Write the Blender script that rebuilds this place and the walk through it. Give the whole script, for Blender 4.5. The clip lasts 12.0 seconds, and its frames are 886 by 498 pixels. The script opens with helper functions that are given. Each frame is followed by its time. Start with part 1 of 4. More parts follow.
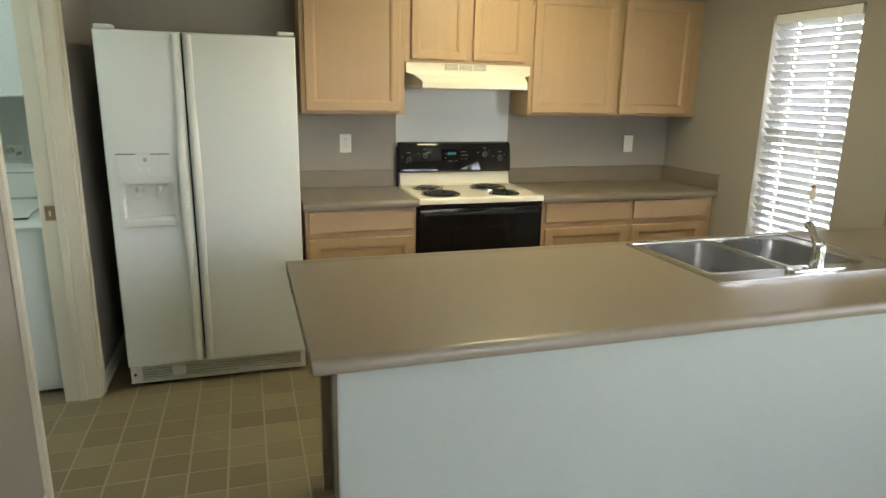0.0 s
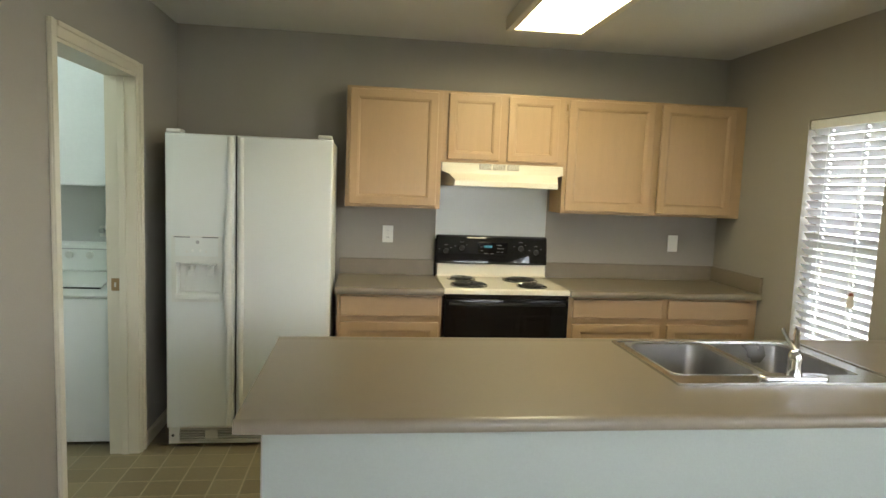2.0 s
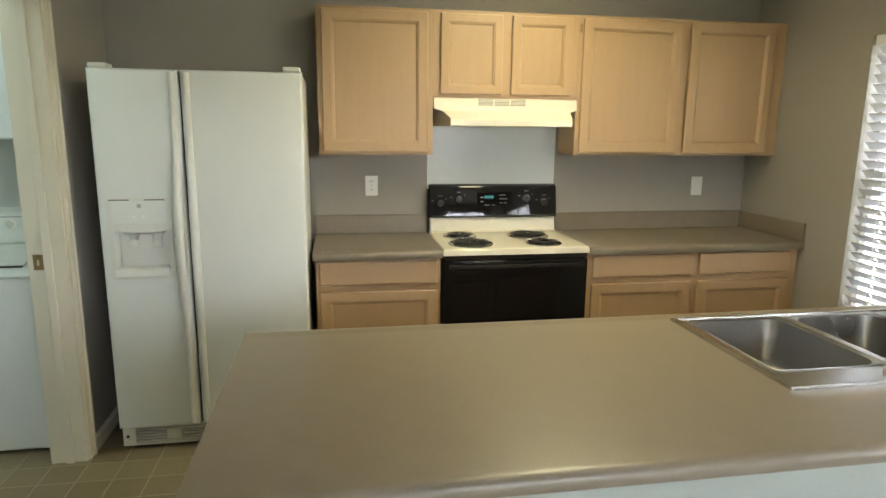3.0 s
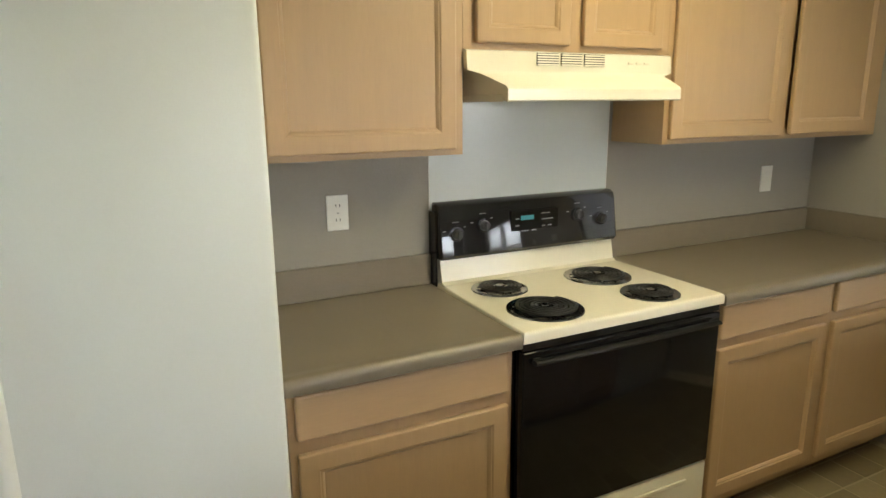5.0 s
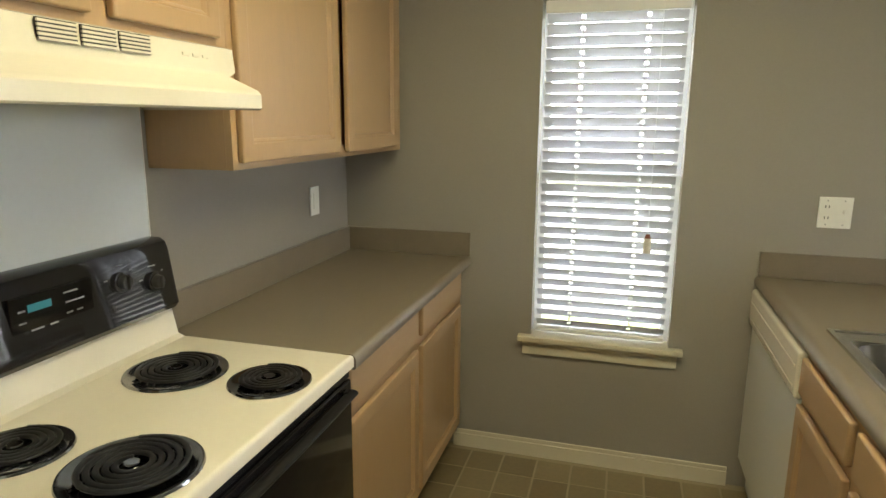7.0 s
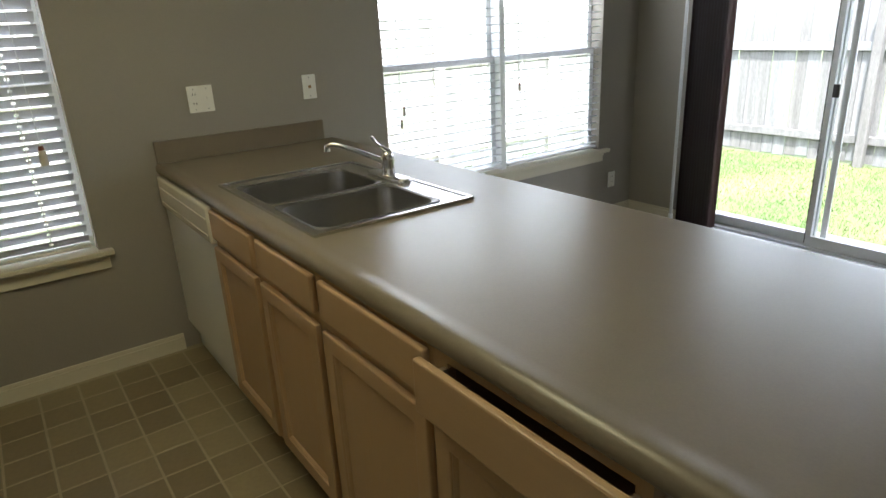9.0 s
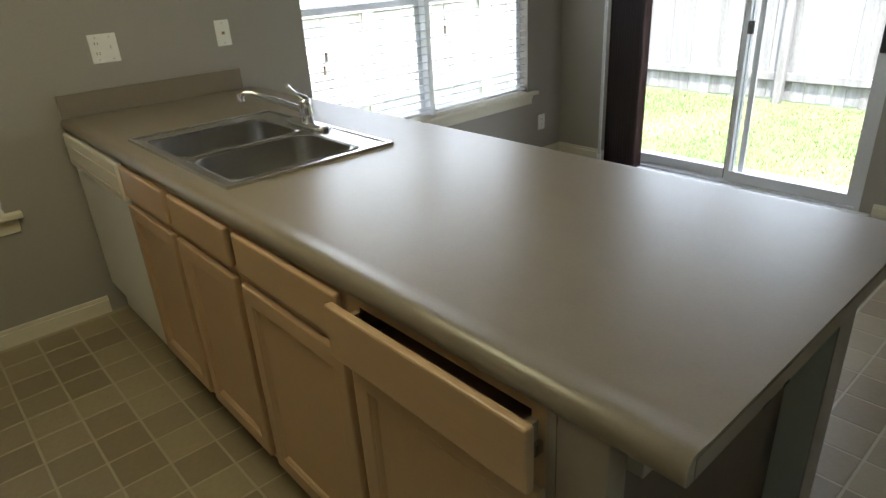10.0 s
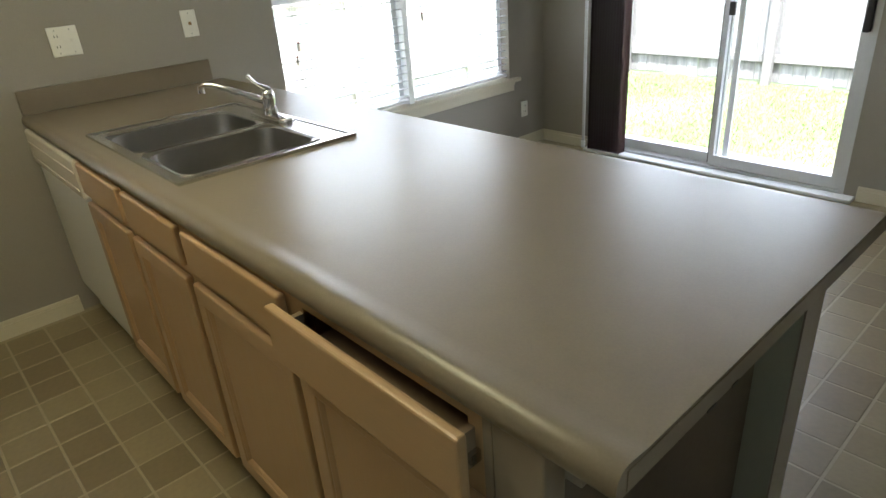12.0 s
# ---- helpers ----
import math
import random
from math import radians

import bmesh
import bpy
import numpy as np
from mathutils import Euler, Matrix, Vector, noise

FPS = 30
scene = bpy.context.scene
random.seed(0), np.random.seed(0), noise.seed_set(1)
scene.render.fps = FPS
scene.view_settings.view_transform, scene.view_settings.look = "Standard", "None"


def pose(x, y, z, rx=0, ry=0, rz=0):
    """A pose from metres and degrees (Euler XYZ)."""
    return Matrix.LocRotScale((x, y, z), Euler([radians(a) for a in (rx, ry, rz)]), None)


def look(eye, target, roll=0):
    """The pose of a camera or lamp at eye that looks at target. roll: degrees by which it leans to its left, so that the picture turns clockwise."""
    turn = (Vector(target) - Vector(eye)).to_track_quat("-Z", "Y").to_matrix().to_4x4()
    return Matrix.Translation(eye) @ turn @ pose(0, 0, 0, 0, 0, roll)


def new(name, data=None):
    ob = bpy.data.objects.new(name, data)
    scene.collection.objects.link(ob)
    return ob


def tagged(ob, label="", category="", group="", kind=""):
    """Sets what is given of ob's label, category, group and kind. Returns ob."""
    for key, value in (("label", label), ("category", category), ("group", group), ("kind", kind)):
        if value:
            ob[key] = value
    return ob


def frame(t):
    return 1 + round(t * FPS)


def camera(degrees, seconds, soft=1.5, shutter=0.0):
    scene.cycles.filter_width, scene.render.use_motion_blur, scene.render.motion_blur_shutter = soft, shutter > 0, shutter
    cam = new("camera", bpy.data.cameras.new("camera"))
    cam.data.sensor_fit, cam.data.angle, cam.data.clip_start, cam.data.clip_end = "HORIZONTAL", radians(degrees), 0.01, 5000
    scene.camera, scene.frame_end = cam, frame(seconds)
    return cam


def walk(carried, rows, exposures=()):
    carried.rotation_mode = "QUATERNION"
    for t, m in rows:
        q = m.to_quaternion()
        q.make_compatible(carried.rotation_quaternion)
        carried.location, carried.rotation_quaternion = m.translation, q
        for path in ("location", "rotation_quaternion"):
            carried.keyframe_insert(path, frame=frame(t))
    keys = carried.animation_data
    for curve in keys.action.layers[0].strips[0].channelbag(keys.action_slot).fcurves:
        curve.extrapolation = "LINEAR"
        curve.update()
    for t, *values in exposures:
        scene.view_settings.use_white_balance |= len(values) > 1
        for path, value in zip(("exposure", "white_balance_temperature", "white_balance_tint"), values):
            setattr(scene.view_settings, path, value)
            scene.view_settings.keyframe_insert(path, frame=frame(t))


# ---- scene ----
cam = camera(70.4, 12.0)
PATH = [
    (0, (0.739, 2.322, 1.502), (1.322, 4.174, 1.021), 1.1),
    (0.5, (0.847, 2.157, 1.535), (1.322, 4.057, 1.131), 1.0),
    (1, (1.074, 2.063, 1.528), (1.419, 4.004, 1.193), 3.9),
    (1.5, (1.145, 2.009, 1.557), (1.422, 3.971, 1.287), -1.7),
    (2, (1.174, 2.052, 1.535), (1.426, 4.025, 1.33), 2.2),
    (2.5, (1.166, 2.306, 1.519), (1.441, 4.257, 1.175), 1.4),
    (3, (1.13, 2.664, 1.53), (1.464, 4.597, 1.145), 0.6),
    (3.2, (1.096, 2.838, 1.51), (1.449, 4.761, 1.086), 0.7),
    (3.6, (0.93, 3.15, 1.50), (1.40, 5.04, 1.07), 0.6),
    (4.0, (0.70, 3.50, 1.51), (1.33, 5.34, 1.05), 0.6),
    (4.4, (0.65, 3.84, 1.52), (1.36, 5.65, 1.03), 0.6),
    (4.8, (0.729, 4.162, 1.529), (1.459, 5.958, 1.036), 0.6),
    (5, (0.758, 4.371, 1.525), (1.625, 6.116, 1.073), -0.5),
    (5.5, (0.804, 4.67, 1.513), (2.027, 6.195, 1.089), 3.3),
    (6, (0.834, 4.879, 1.52), (2.392, 6.064, 1.11), 2.9),
    (6.5, (0.966, 5.045, 1.509), (2.687, 5.976, 1.096), 2.2),
    (7, (1.04, 5.065, 1.511), (2.921, 5.606, 1.105), 0.4),
    (7.5, (1.012, 5.219, 1.525), (2.963, 5.108, 1.097), -0.8),
    (7.7, (0.979, 5.212, 1.504), (2.901, 4.887, 1.057), -1.3),
    (9.3, (0.633, 5.108, 1.448), (2.098, 3.951, 0.729), -2.7),
    (9.5, (0.623, 5.094, 1.453), (2.054, 3.921, 0.695), -2.9),
    (10, (0.622, 5.083, 1.435), (2.005, 3.901, 0.602), -3.5),
    (10.5, (0.619, 5.088, 1.419), (1.972, 3.912, 0.531), -4.2),
    (11, (0.625, 5.068, 1.416), (2.001, 3.905, 0.548), -4.4),
    (11.5, (0.618, 5.046, 1.44), (2.017, 3.901, 0.585), -4.6),
    (12, (0.6, 4.979, 1.419), (1.966, 3.801, 0.553), -4.5),
]
walk(cam, [(t, look(eye, target, roll)) for t, eye, target, roll in PATH],
     [(0.0, 4.34, 6380, 10), (1.5, 4.28, 6380, 10), (2.5, 4.29, 6390, 10), (3.0, 4.38, 6390, 10), (5.0, 4.36, 6400, 10), (5.5, 4.50, 6400, 10), (6.2, 4.56, 6380, 10), (7.0, 4.24, 6370, 10), (7.7, 4.30, 6300, 10), (9.3, 3.38, 6130, 10), (10.5, 3.84, 6100, 10), (12.0, 3.93, 6100, 10)])

# ---- light ----
world = bpy.data.worlds.new("sky")
scene.world = world
world.use_nodes = True
wn = world.node_tree
sky = wn.nodes.new("ShaderNodeTexSky")
sky.sky_type = "NISHITA"
sky.sun_disc = False
sky.sun_elevation, sky.sun_rotation = radians(67), radians(329)
bg = wn.nodes["Background"]
bg.inputs["Strength"].default_value = 0.15
haze = wn.nodes.new("ShaderNodeHueSaturation")
haze.inputs["Saturation"].default_value = 0.28
wn.links.new(sky.outputs[0], haze.inputs["Color"])
wn.links.new(haze.outputs[0], bg.inputs["Color"])

sun = new("sun", bpy.data.lights.new("sun", "SUN"))
sun.data.energy, sun.data.angle, sun.data.color = 2.0, radians(3), (1.0, 0.95, 0.88)
sun.matrix_world = look((-3, 5, 14), (0, 0, 0))
LAMP = 1.08  # ceiling diffuser


def sky_lamp(name, eye, target, width, height, watts):
    """An added fill lamp in the upper part of an opening, standing in for skylight."""
    la = bpy.data.lights.new(name, "AREA")
    la.shape, la.size, la.size_y, la.energy, la.color = "RECTANGLE", width, height, watts, (0.96, 0.985, 1.0)
    new(name, la).matrix_world = look(eye, target)


# fill lamps added to brighten the dining floor and the worktop sheen
sky_lamp("patio_sky_fill", (2.39, 1.02, 1.79), (2.39, 2.0, 1.35), 1.5, 0.40, 0.10)
sky_lamp("dining_sky_fill", (3.86, 2.44, 1.68), (2.9, 2.44, 1.35), 1.6, 0.40, 0.90)

# ---- materials ----


def srgb(r, g, b):
    return tuple(((c / 255 + 0.055) / 1.055) ** 2.4 if c > 10 else c / 3294.6 for c in (r, g, b)) + (1,)


def mat(name, col, rough=0.5, metal=0.0, var=0.08, scale=6.0, fine=60.0, bump=0.02, stretch=(1, 1, 1), spec=0.5, rvar=0.1, dist=0.002, island="", coat=0.0):
    """Principled surface: two scales of noise in colour, gloss and relief."""
    m = bpy.data.materials.new(name)
    m.use_nodes = True
    nt = m.node_tree
    N, L = nt.nodes.new, nt.links.new
    p = nt.nodes["Principled BSDF"]
    tc, mp = N("ShaderNodeTexCoord"), N("ShaderNodeMapping")
    mp.inputs["Scale"].default_value = stretch
    L(tc.outputs["Object"], mp.inputs["Vector"])
    big, small = N("ShaderNodeTexNoise"), N("ShaderNodeTexNoise")
    big.inputs["Scale"].default_value, small.inputs["Scale"].default_value = scale, fine
    big.inputs["Detail"].default_value, small.inputs["Detail"].default_value = 4, 5
    L(mp.outputs[0], big.inputs["Vector"])
    L(mp.outputs[0], small.inputs["Vector"])
    mix = N("ShaderNodeMath")
    mix.operation = "ADD"
    L(big.outputs["Fac"], mix.inputs[0])
    L(small.outputs["Fac"], mix.inputs[1])
    r = N("ShaderNodeMapRange")
    r.inputs["From Min"].default_value, r.inputs["From Max"].default_value = 0.6, 1.4
    r.inputs["To Min"].default_value, r.inputs["To Max"].default_value = 1 - var, 1 + var
    L(mix.outputs[0], r.inputs["Value"])
    mul = N("ShaderNodeVectorMath")
    mul.operation = "SCALE"
    mul.inputs[0].default_value = col[:3]
    last = r.outputs[0]
    if island:
        if island == "object":
            src = N("ShaderNodeObjectInfo").outputs["Random"]
        else:
            src = N("ShaderNodeNewGeometry").outputs["Random Per Island"]
        ramp = N("ShaderNodeValToRGB")
        ramp.color_ramp.interpolation = "LINEAR"
        cr = ramp.color_ramp.elements
        cr[0].position, cr[0].color = 0.0, (0.80, 0.77, 0.72, 1)
        cr[1].position, cr[1].color = 1.0, (1.16, 1.18, 1.16, 1)
        e = cr.new(0.55)
        e.color = (0.95, 0.95, 0.93, 1)
        L(src, ramp.inputs["Fac"])
        vm = N("ShaderNodeVectorMath")
        vm.operation = "MULTIPLY"
        vm.inputs[1].default_value = col[:3]
        L(ramp.outputs["Color"], vm.inputs[0])
        L(vm.outputs[0], mul.inputs[0])
    L(last, mul.inputs["Scale"])
    L(mul.outputs[0], p.inputs["Base Color"])
    rr = N("ShaderNodeMapRange")
    rr.inputs["From Min"].default_value, rr.inputs["From Max"].default_value = 0.3, 0.7
    rr.inputs["To Min"].default_value, rr.inputs["To Max"].default_value = max(0.02, rough - rvar * rough), min(1, rough + rvar * rough)
    L(big.outputs["Fac"], rr.inputs["Value"])
    L(rr.outputs[0], p.inputs["Roughness"])
    p.inputs["Metallic"].default_value = metal
    p.inputs["Specular IOR Level"].default_value = spec
    p.inputs["Coat Weight"].default_value = coat
    if bump:
        b = N("ShaderNodeBump")
        b.inputs["Strength"].default_value, b.inputs["Distance"].default_value = min(1, bump * 10), dist
        L(mix.outputs[0], b.inputs["Height"])
        L(b.outputs[0], p.inputs["Normal"])
    return m


def emit(name, col, strength):
    m = bpy.data.materials.new(name)
    m.use_nodes = True
    p = m.node_tree.nodes["Principled BSDF"]
    p.inputs["Base Color"].default_value = tuple(0.6 * c for c in col[:3]) + (1,)
    p.inputs["Emission Color"].default_value = col
    p.inputs["Emission Strength"].default_value = strength
    return m


def glass(name, tint=(1, 1, 1, 1)):
    m = bpy.data.materials.new(name)
    m.use_nodes = True
    p = m.node_tree.nodes["Principled BSDF"]
    p.inputs["Base Color"].default_value = tint
    p.inputs["Roughness"].default_value = 0.0
    p.inputs["Transmission Weight"].default_value = 1.0
    p.inputs["IOR"].default_value = 1.05
    return m


def slat_mat(name, col):
    m = mat(name, col, 0.5, var=0.03, bump=0)
    nt = m.node_tree
    tr, mx = nt.nodes.new("ShaderNodeBsdfTranslucent"), nt.nodes.new("ShaderNodeMixShader")
    tr.inputs["Color"].default_value = col
    mx.inputs[0].default_value = 0.10
    nt.links.new(nt.nodes["Principled BSDF"].outputs[0], mx.inputs[1])
    nt.links.new(tr.outputs[0], mx.inputs[2])
    nt.links.new(mx.outputs[0], nt.nodes["Material Output"].inputs["Surface"])
    return m


M_WALL = mat("taupe_wall_paint", (0.315, 0.290, 0.252, 1), 0.75, var=0.03, scale=1.2, fine=140, bump=0.05, dist=0.0015)
M_WALL_LAUNDRY = mat("pale_laundry_paint", (0.62, 0.63, 0.60, 1), 0.7, var=0.03, scale=1.2, fine=140, bump=0.05, dist=0.0015)
M_PONY = mat("pale_grey_half_wall_paint", (0.335, 0.358, 0.318, 1), 0.6, var=0.03, scale=2, fine=120, bump=0.03, dist=0.0015)
M_CEIL = mat("ceiling_paint", (0.60, 0.585, 0.55, 1), 0.9, var=0.03, scale=2, fine=90, bump=0.09, dist=0.003)
M_TRIM = mat("cream_trim_paint", (0.64, 0.59, 0.47, 1), 0.42, var=0.012, scale=3, fine=50, bump=0)
M_WHITE_FRAME = mat("white_window_frame", (0.82, 0.83, 0.83, 1), 0.35, var=0.03, bump=0.0)
M_MAPLE = mat("maple_cabinet", (0.440, 0.292, 0.157, 1), 0.40, var=0.045, scale=7, fine=42, bump=0.012, stretch=(5, 5, 0.45), dist=0.001)
M_MAPLE_H = mat("maple_cabinet_horizontal", (0.440, 0.292, 0.157, 1), 0.40, var=0.045, scale=7, fine=42, bump=0.012, stretch=(0.45, 5, 5), dist=0.001)
M_CABIN = mat("cabinet_inside", (0.25, 0.18, 0.12, 1), 0.6)
M_LAMINATE = mat("taupe_laminate", (0.200, 0.164, 0.118, 1), 0.33, spec=0.55, var=0.08, scale=14, fine=240, bump=0.01, rvar=0.05, dist=0.0006)
M_TILE = mat("vinyl_tile", (0.218, 0.173, 0.100, 1), 0.36, spec=0.6, var=0.11, scale=9, fine=55, bump=0.03, island="object", dist=0.0012)
M_TILE_ISLAND = mat("vinyl_tile_joined", (0.218, 0.173, 0.100, 1), 0.36, spec=0.6, var=0.11, scale=9, fine=55, bump=0.03, island="mesh", dist=0.0012)
M_GROUT = mat("grout", (0.325, 0.275, 0.18, 1), 0.4, var=0.1, scale=5, fine=80)
M_APPL = mat("white_appliance_enamel", (0.72, 0.73, 0.69, 1), 0.30, var=0.02, scale=3, fine=260, bump=0.03, dist=0.0008, rvar=0.05)
M_APPL_TRIM = mat("ivory_plastic", (0.70, 0.69, 0.63, 1), 0.4, var=0.03, bump=0)
M_BISQUE = mat("bisque_enamel", (0.72, 0.67, 0.55, 1), 0.22, var=0.02, scale=4, bump=0)
M_BLACK = mat("black_enamel", (0.012, 0.011, 0.012, 1), 0.05, var=0.1, bump=0)
M_BLACKGLASS = mat("black_oven_glass", (0.006, 0.0055, 0.006, 1), 0.08, spec=0.3, var=0.05, bump=0)
M_BLACK_SATIN = mat("black_satin_plastic", (0.010, 0.0095, 0.010, 1), 0.5, spec=0.25, var=0.1, bump=0)
M_COIL = mat("coil_element", (0.018, 0.018, 0.02, 1), 0.36, metal=0.4, var=0.2, bump=0)
M_CHROME = mat("chrome", (0.78, 0.78, 0.80, 1), 0.09, metal=1.0, var=0.02, bump=0)
M_PAN = mat("drip_pan", (0.34, 0.34, 0.35, 1), 0.10, metal=1.0, var=0.1, bump=0)
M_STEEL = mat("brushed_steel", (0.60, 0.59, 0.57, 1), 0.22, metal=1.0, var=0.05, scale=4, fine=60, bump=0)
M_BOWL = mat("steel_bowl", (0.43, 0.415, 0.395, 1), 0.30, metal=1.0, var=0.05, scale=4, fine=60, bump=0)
M_DARK = mat("dark_plastic", (0.03, 0.028, 0.027, 1), 0.45, bump=0)
M_GREY = mat("grey_plastic", (0.40, 0.40, 0.38, 1), 0.45, bump=0)
M_PLATE = mat("wall_plate_plastic", (0.80, 0.79, 0.74, 1), 0.36, var=0.02, bump=0)
M_SPLASH = mat("white_splash_panel", (0.67, 0.70, 0.695, 1), 0.12, var=0.02, scale=2, bump=0)
M_SLAT = slat_mat("white_blind_slat", (0.60, 0.60, 0.62, 1))
M_BROWN = mat("dark_brown_vertical_blind", (0.032, 0.013, 0.011, 1), 0.8, spec=0.15, var=0.15, scale=4, fine=60, stretch=(8, 8, 0.5), bump=0.02)
M_BRASS = mat("worn_brass", (0.36, 0.24, 0.12, 1), 0.4, metal=0.9, bump=0)
M_WOODTASSEL = mat("pale_wood_tassel", (0.66, 0.60, 0.50, 1), 0.5, bump=0)
M_TASSELTOP = mat("red_brown_tassel_cap", (0.22, 0.07, 0.04, 1), 0.5, bump=0)
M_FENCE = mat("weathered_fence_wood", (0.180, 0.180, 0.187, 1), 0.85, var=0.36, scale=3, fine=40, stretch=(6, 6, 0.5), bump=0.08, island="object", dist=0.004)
# fence wood made very pale so the east windows glare white
M_FENCE_GLARE = mat("glare_fence_wood", (0.62, 0.61, 0.60, 1), 0.85, var=0.2, scale=3, fine=40, stretch=(6, 6, 0.5), bump=0.08, island="object", dist=0.004)
# brown panel colour taken darker to hold the shade of the recess
M_END = mat("shaded_brown_end_panel", (0.105, 0.082, 0.062, 1), 0.6, var=0.08, scale=3, bump=0.02)
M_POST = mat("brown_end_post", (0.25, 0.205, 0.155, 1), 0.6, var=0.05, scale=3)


def lawn_mat(name, green, straw, scale, bump):
    """Ground cover that drifts between green and straw in large soft patches."""
    m = mat(name, green, 0.85, var=0.18, scale=scale * 4, fine=40, bump=bump, dist=0.01)
    nt = m.node_tree
    p = nt.nodes["Principled BSDF"]
    src = p.inputs["Base Color"].links[0].from_socket
    tc, no, rp, mx = (nt.nodes.new("ShaderNode" + k) for k in ("TexCoord", "TexNoise", "MapRange", "Mix"))
    mx.data_type = "RGBA"
    no.inputs["Scale"].default_value, no.inputs["Detail"].default_value = scale, 5
    nt.links.new(tc.outputs["Object"], no.inputs["Vector"])
    rp.inputs["From Min"].default_value, rp.inputs["From Max"].default_value = 0.42, 0.66
    nt.links.new(no.outputs["Fac"], rp.inputs["Value"])
    nt.links.new(rp.outputs[0], mx.inputs["Factor"])
    nt.links.new(src, mx.inputs[6])
    mx.inputs[7].default_value = straw
    nt.links.new(mx.outputs[2], p.inputs["Base Color"])
    return m


M_GRASS = lawn_mat("grass", (0.086, 0.145, 0.038, 1), (0.140, 0.148, 0.062, 1), 0.7, 0)
M_SOIL = lawn_mat("lawn_ground", (0.086, 0.138, 0.042, 1), (0.140, 0.145, 0.066, 1), 0.7, 0.1)
M_ALU = mat("white_anodised_aluminium", (0.60, 0.61, 0.62, 1), 0.4, metal=0.2, var=0.04, bump=0)
M_SIDING = mat("exterior_wall", (0.55, 0.50, 0.42, 1), 0.8)
M_REGISTER = mat("tan_metal_register", (0.48, 0.42, 0.32, 1), 0.45, var=0.06, bump=0)
M_GLASS = glass("window_glass")
M_DIFFUSER = emit("lit_diffuser", (1.0, 0.90, 0.545, 1), LAMP)
M_DIFFUSER_2 = emit("lit_globe", (0.82, 1.0, 0.91, 1), 2.4)
M_TEAL = emit("teal_clock_digits", (0.02, 0.20, 0.23, 1), 0.012)
M_PRINT = mat("white_print", (0.22, 0.22, 0.22, 1), 0.5, bump=0)

# ---- mesh helpers ----


def link_mesh(name, bm, material):
    me = bpy.data.meshes.new(name)
    bm.normal_update()
    bm.to_mesh(me)
    bm.free()
    me.materials.append(material)
    return new(name, me)


def part(name, bm, material, parent=None, label="", smooth=False):
    ob = link_mesh(name, bm, material)
    if smooth:
        for f in ob.data.polygons:
            f.use_smooth = True
        ob.data.set_sharp_from_angle(angle=radians(35))
    if parent:
        ob.parent = parent
        if not parent.parent:
            ob.matrix_parent_inverse = parent.matrix_basis.inverted()
    if label:
        tagged(ob, label)
    return ob


def thing(name, label, category, group="", at=(0, 0, 0)):
    ob = new(name)
    ob.location = at
    return tagged(ob, label, category, group)


def setting(name, bm, material, label="", category="", parent=None):
    ob = part(name, bm, material, parent)
    return tagged(ob, label, category, "", "structure")


def box(x0, x1, y0, y1, z0, z1, bevel=0.0, seg=2, bm=None):
    """An axis-aligned block between the given limits, edges rounded by bevel; added to bm if one is given."""
    b = bmesh.new()
    vs = [b.verts.new((x, y, z)) for x in (x0, x1) for y in (y0, y1) for z in (z0, z1)]
    for q in ((0, 1, 3, 2), (4, 6, 7, 5), (0, 4, 5, 1), (2, 3, 7, 6), (0, 2, 6, 4), (1, 5, 7, 3)):
        b.faces.new([vs[i] for i in q])
    if bevel:
        bmesh.ops.bevel(b, geom=b.edges[:], offset=bevel, segments=seg, affect="EDGES", profile=0.5)
    return merge(bm, b)


def merge(bm, b):
    if bm is None:
        return b
    me = bpy.data.meshes.new("t")
    b.to_mesh(me)
    b.free()
    bm.from_mesh(me)
    bpy.data.meshes.remove(me)
    return bm


def cyl(c, r, h, axis="z", seg=24, r2=None, bevel=0.0, bm=None):
    """A cylinder or cone about an axis, starting at c and h long."""
    b = bmesh.new()
    bmesh.ops.create_cone(b, cap_ends=True, segments=seg, radius1=r, radius2=r if r2 is None else r2, depth=h)
    if bevel:
        es = [e for e in b.edges if len(e.link_faces) == 2 and any(len(f.verts) > 4 for f in e.link_faces)]
        bmesh.ops.bevel(b, geom=es, offset=bevel, segments=2, affect="EDGES", profile=0.5)
    bmesh.ops.translate(b, verts=b.verts, vec=(0, 0, h / 2))
    rot = {"z": (0, 0, 0), "x": (0, 90, 0), "y": (-90, 0, 0)}[axis]
    bmesh.ops.transform(b, matrix=pose(*c, *rot), verts=b.verts)
    return merge(bm, b)


def sweep(path, radii, seg=10, bm=None, flat=(1, 1), up=(0, 0, 1)):
    """A round or oval tube along a path; radii: one number, or one for each point."""
    b = bm or bmesh.new()
    if not isinstance(radii, (list, tuple)):
        radii = [radii] * len(path)
    rings = []
    P = [Vector(p) for p in path]
    for i, p in enumerate(P):
        d = (P[min(i + 1, len(P) - 1)] - P[max(i - 1, 0)]).normalized()
        if i == 0:
            s = d.cross(Vector(up))
            s = s.normalized() if s.length > 1e-4 else Vector((1, 0, 0))
        else:
            s = (s - d * s.dot(d)).normalized()
        u = s.cross(d)
        rings.append([b.verts.new(p + radii[i] * (flat[0] * math.cos(a) * s + flat[1] * math.sin(a) * u)) for a in (2 * math.pi * k / seg for k in range(seg))])
    for a, c in zip(rings, rings[1:]):
        for k in range(seg):
            b.faces.new((a[k], a[(k + 1) % seg], c[(k + 1) % seg], c[k]))
    b.faces.new(rings[0][::-1])
    b.faces.new(rings[-1])
    bmesh.ops.recalc_face_normals(b, faces=b.faces)
    return b


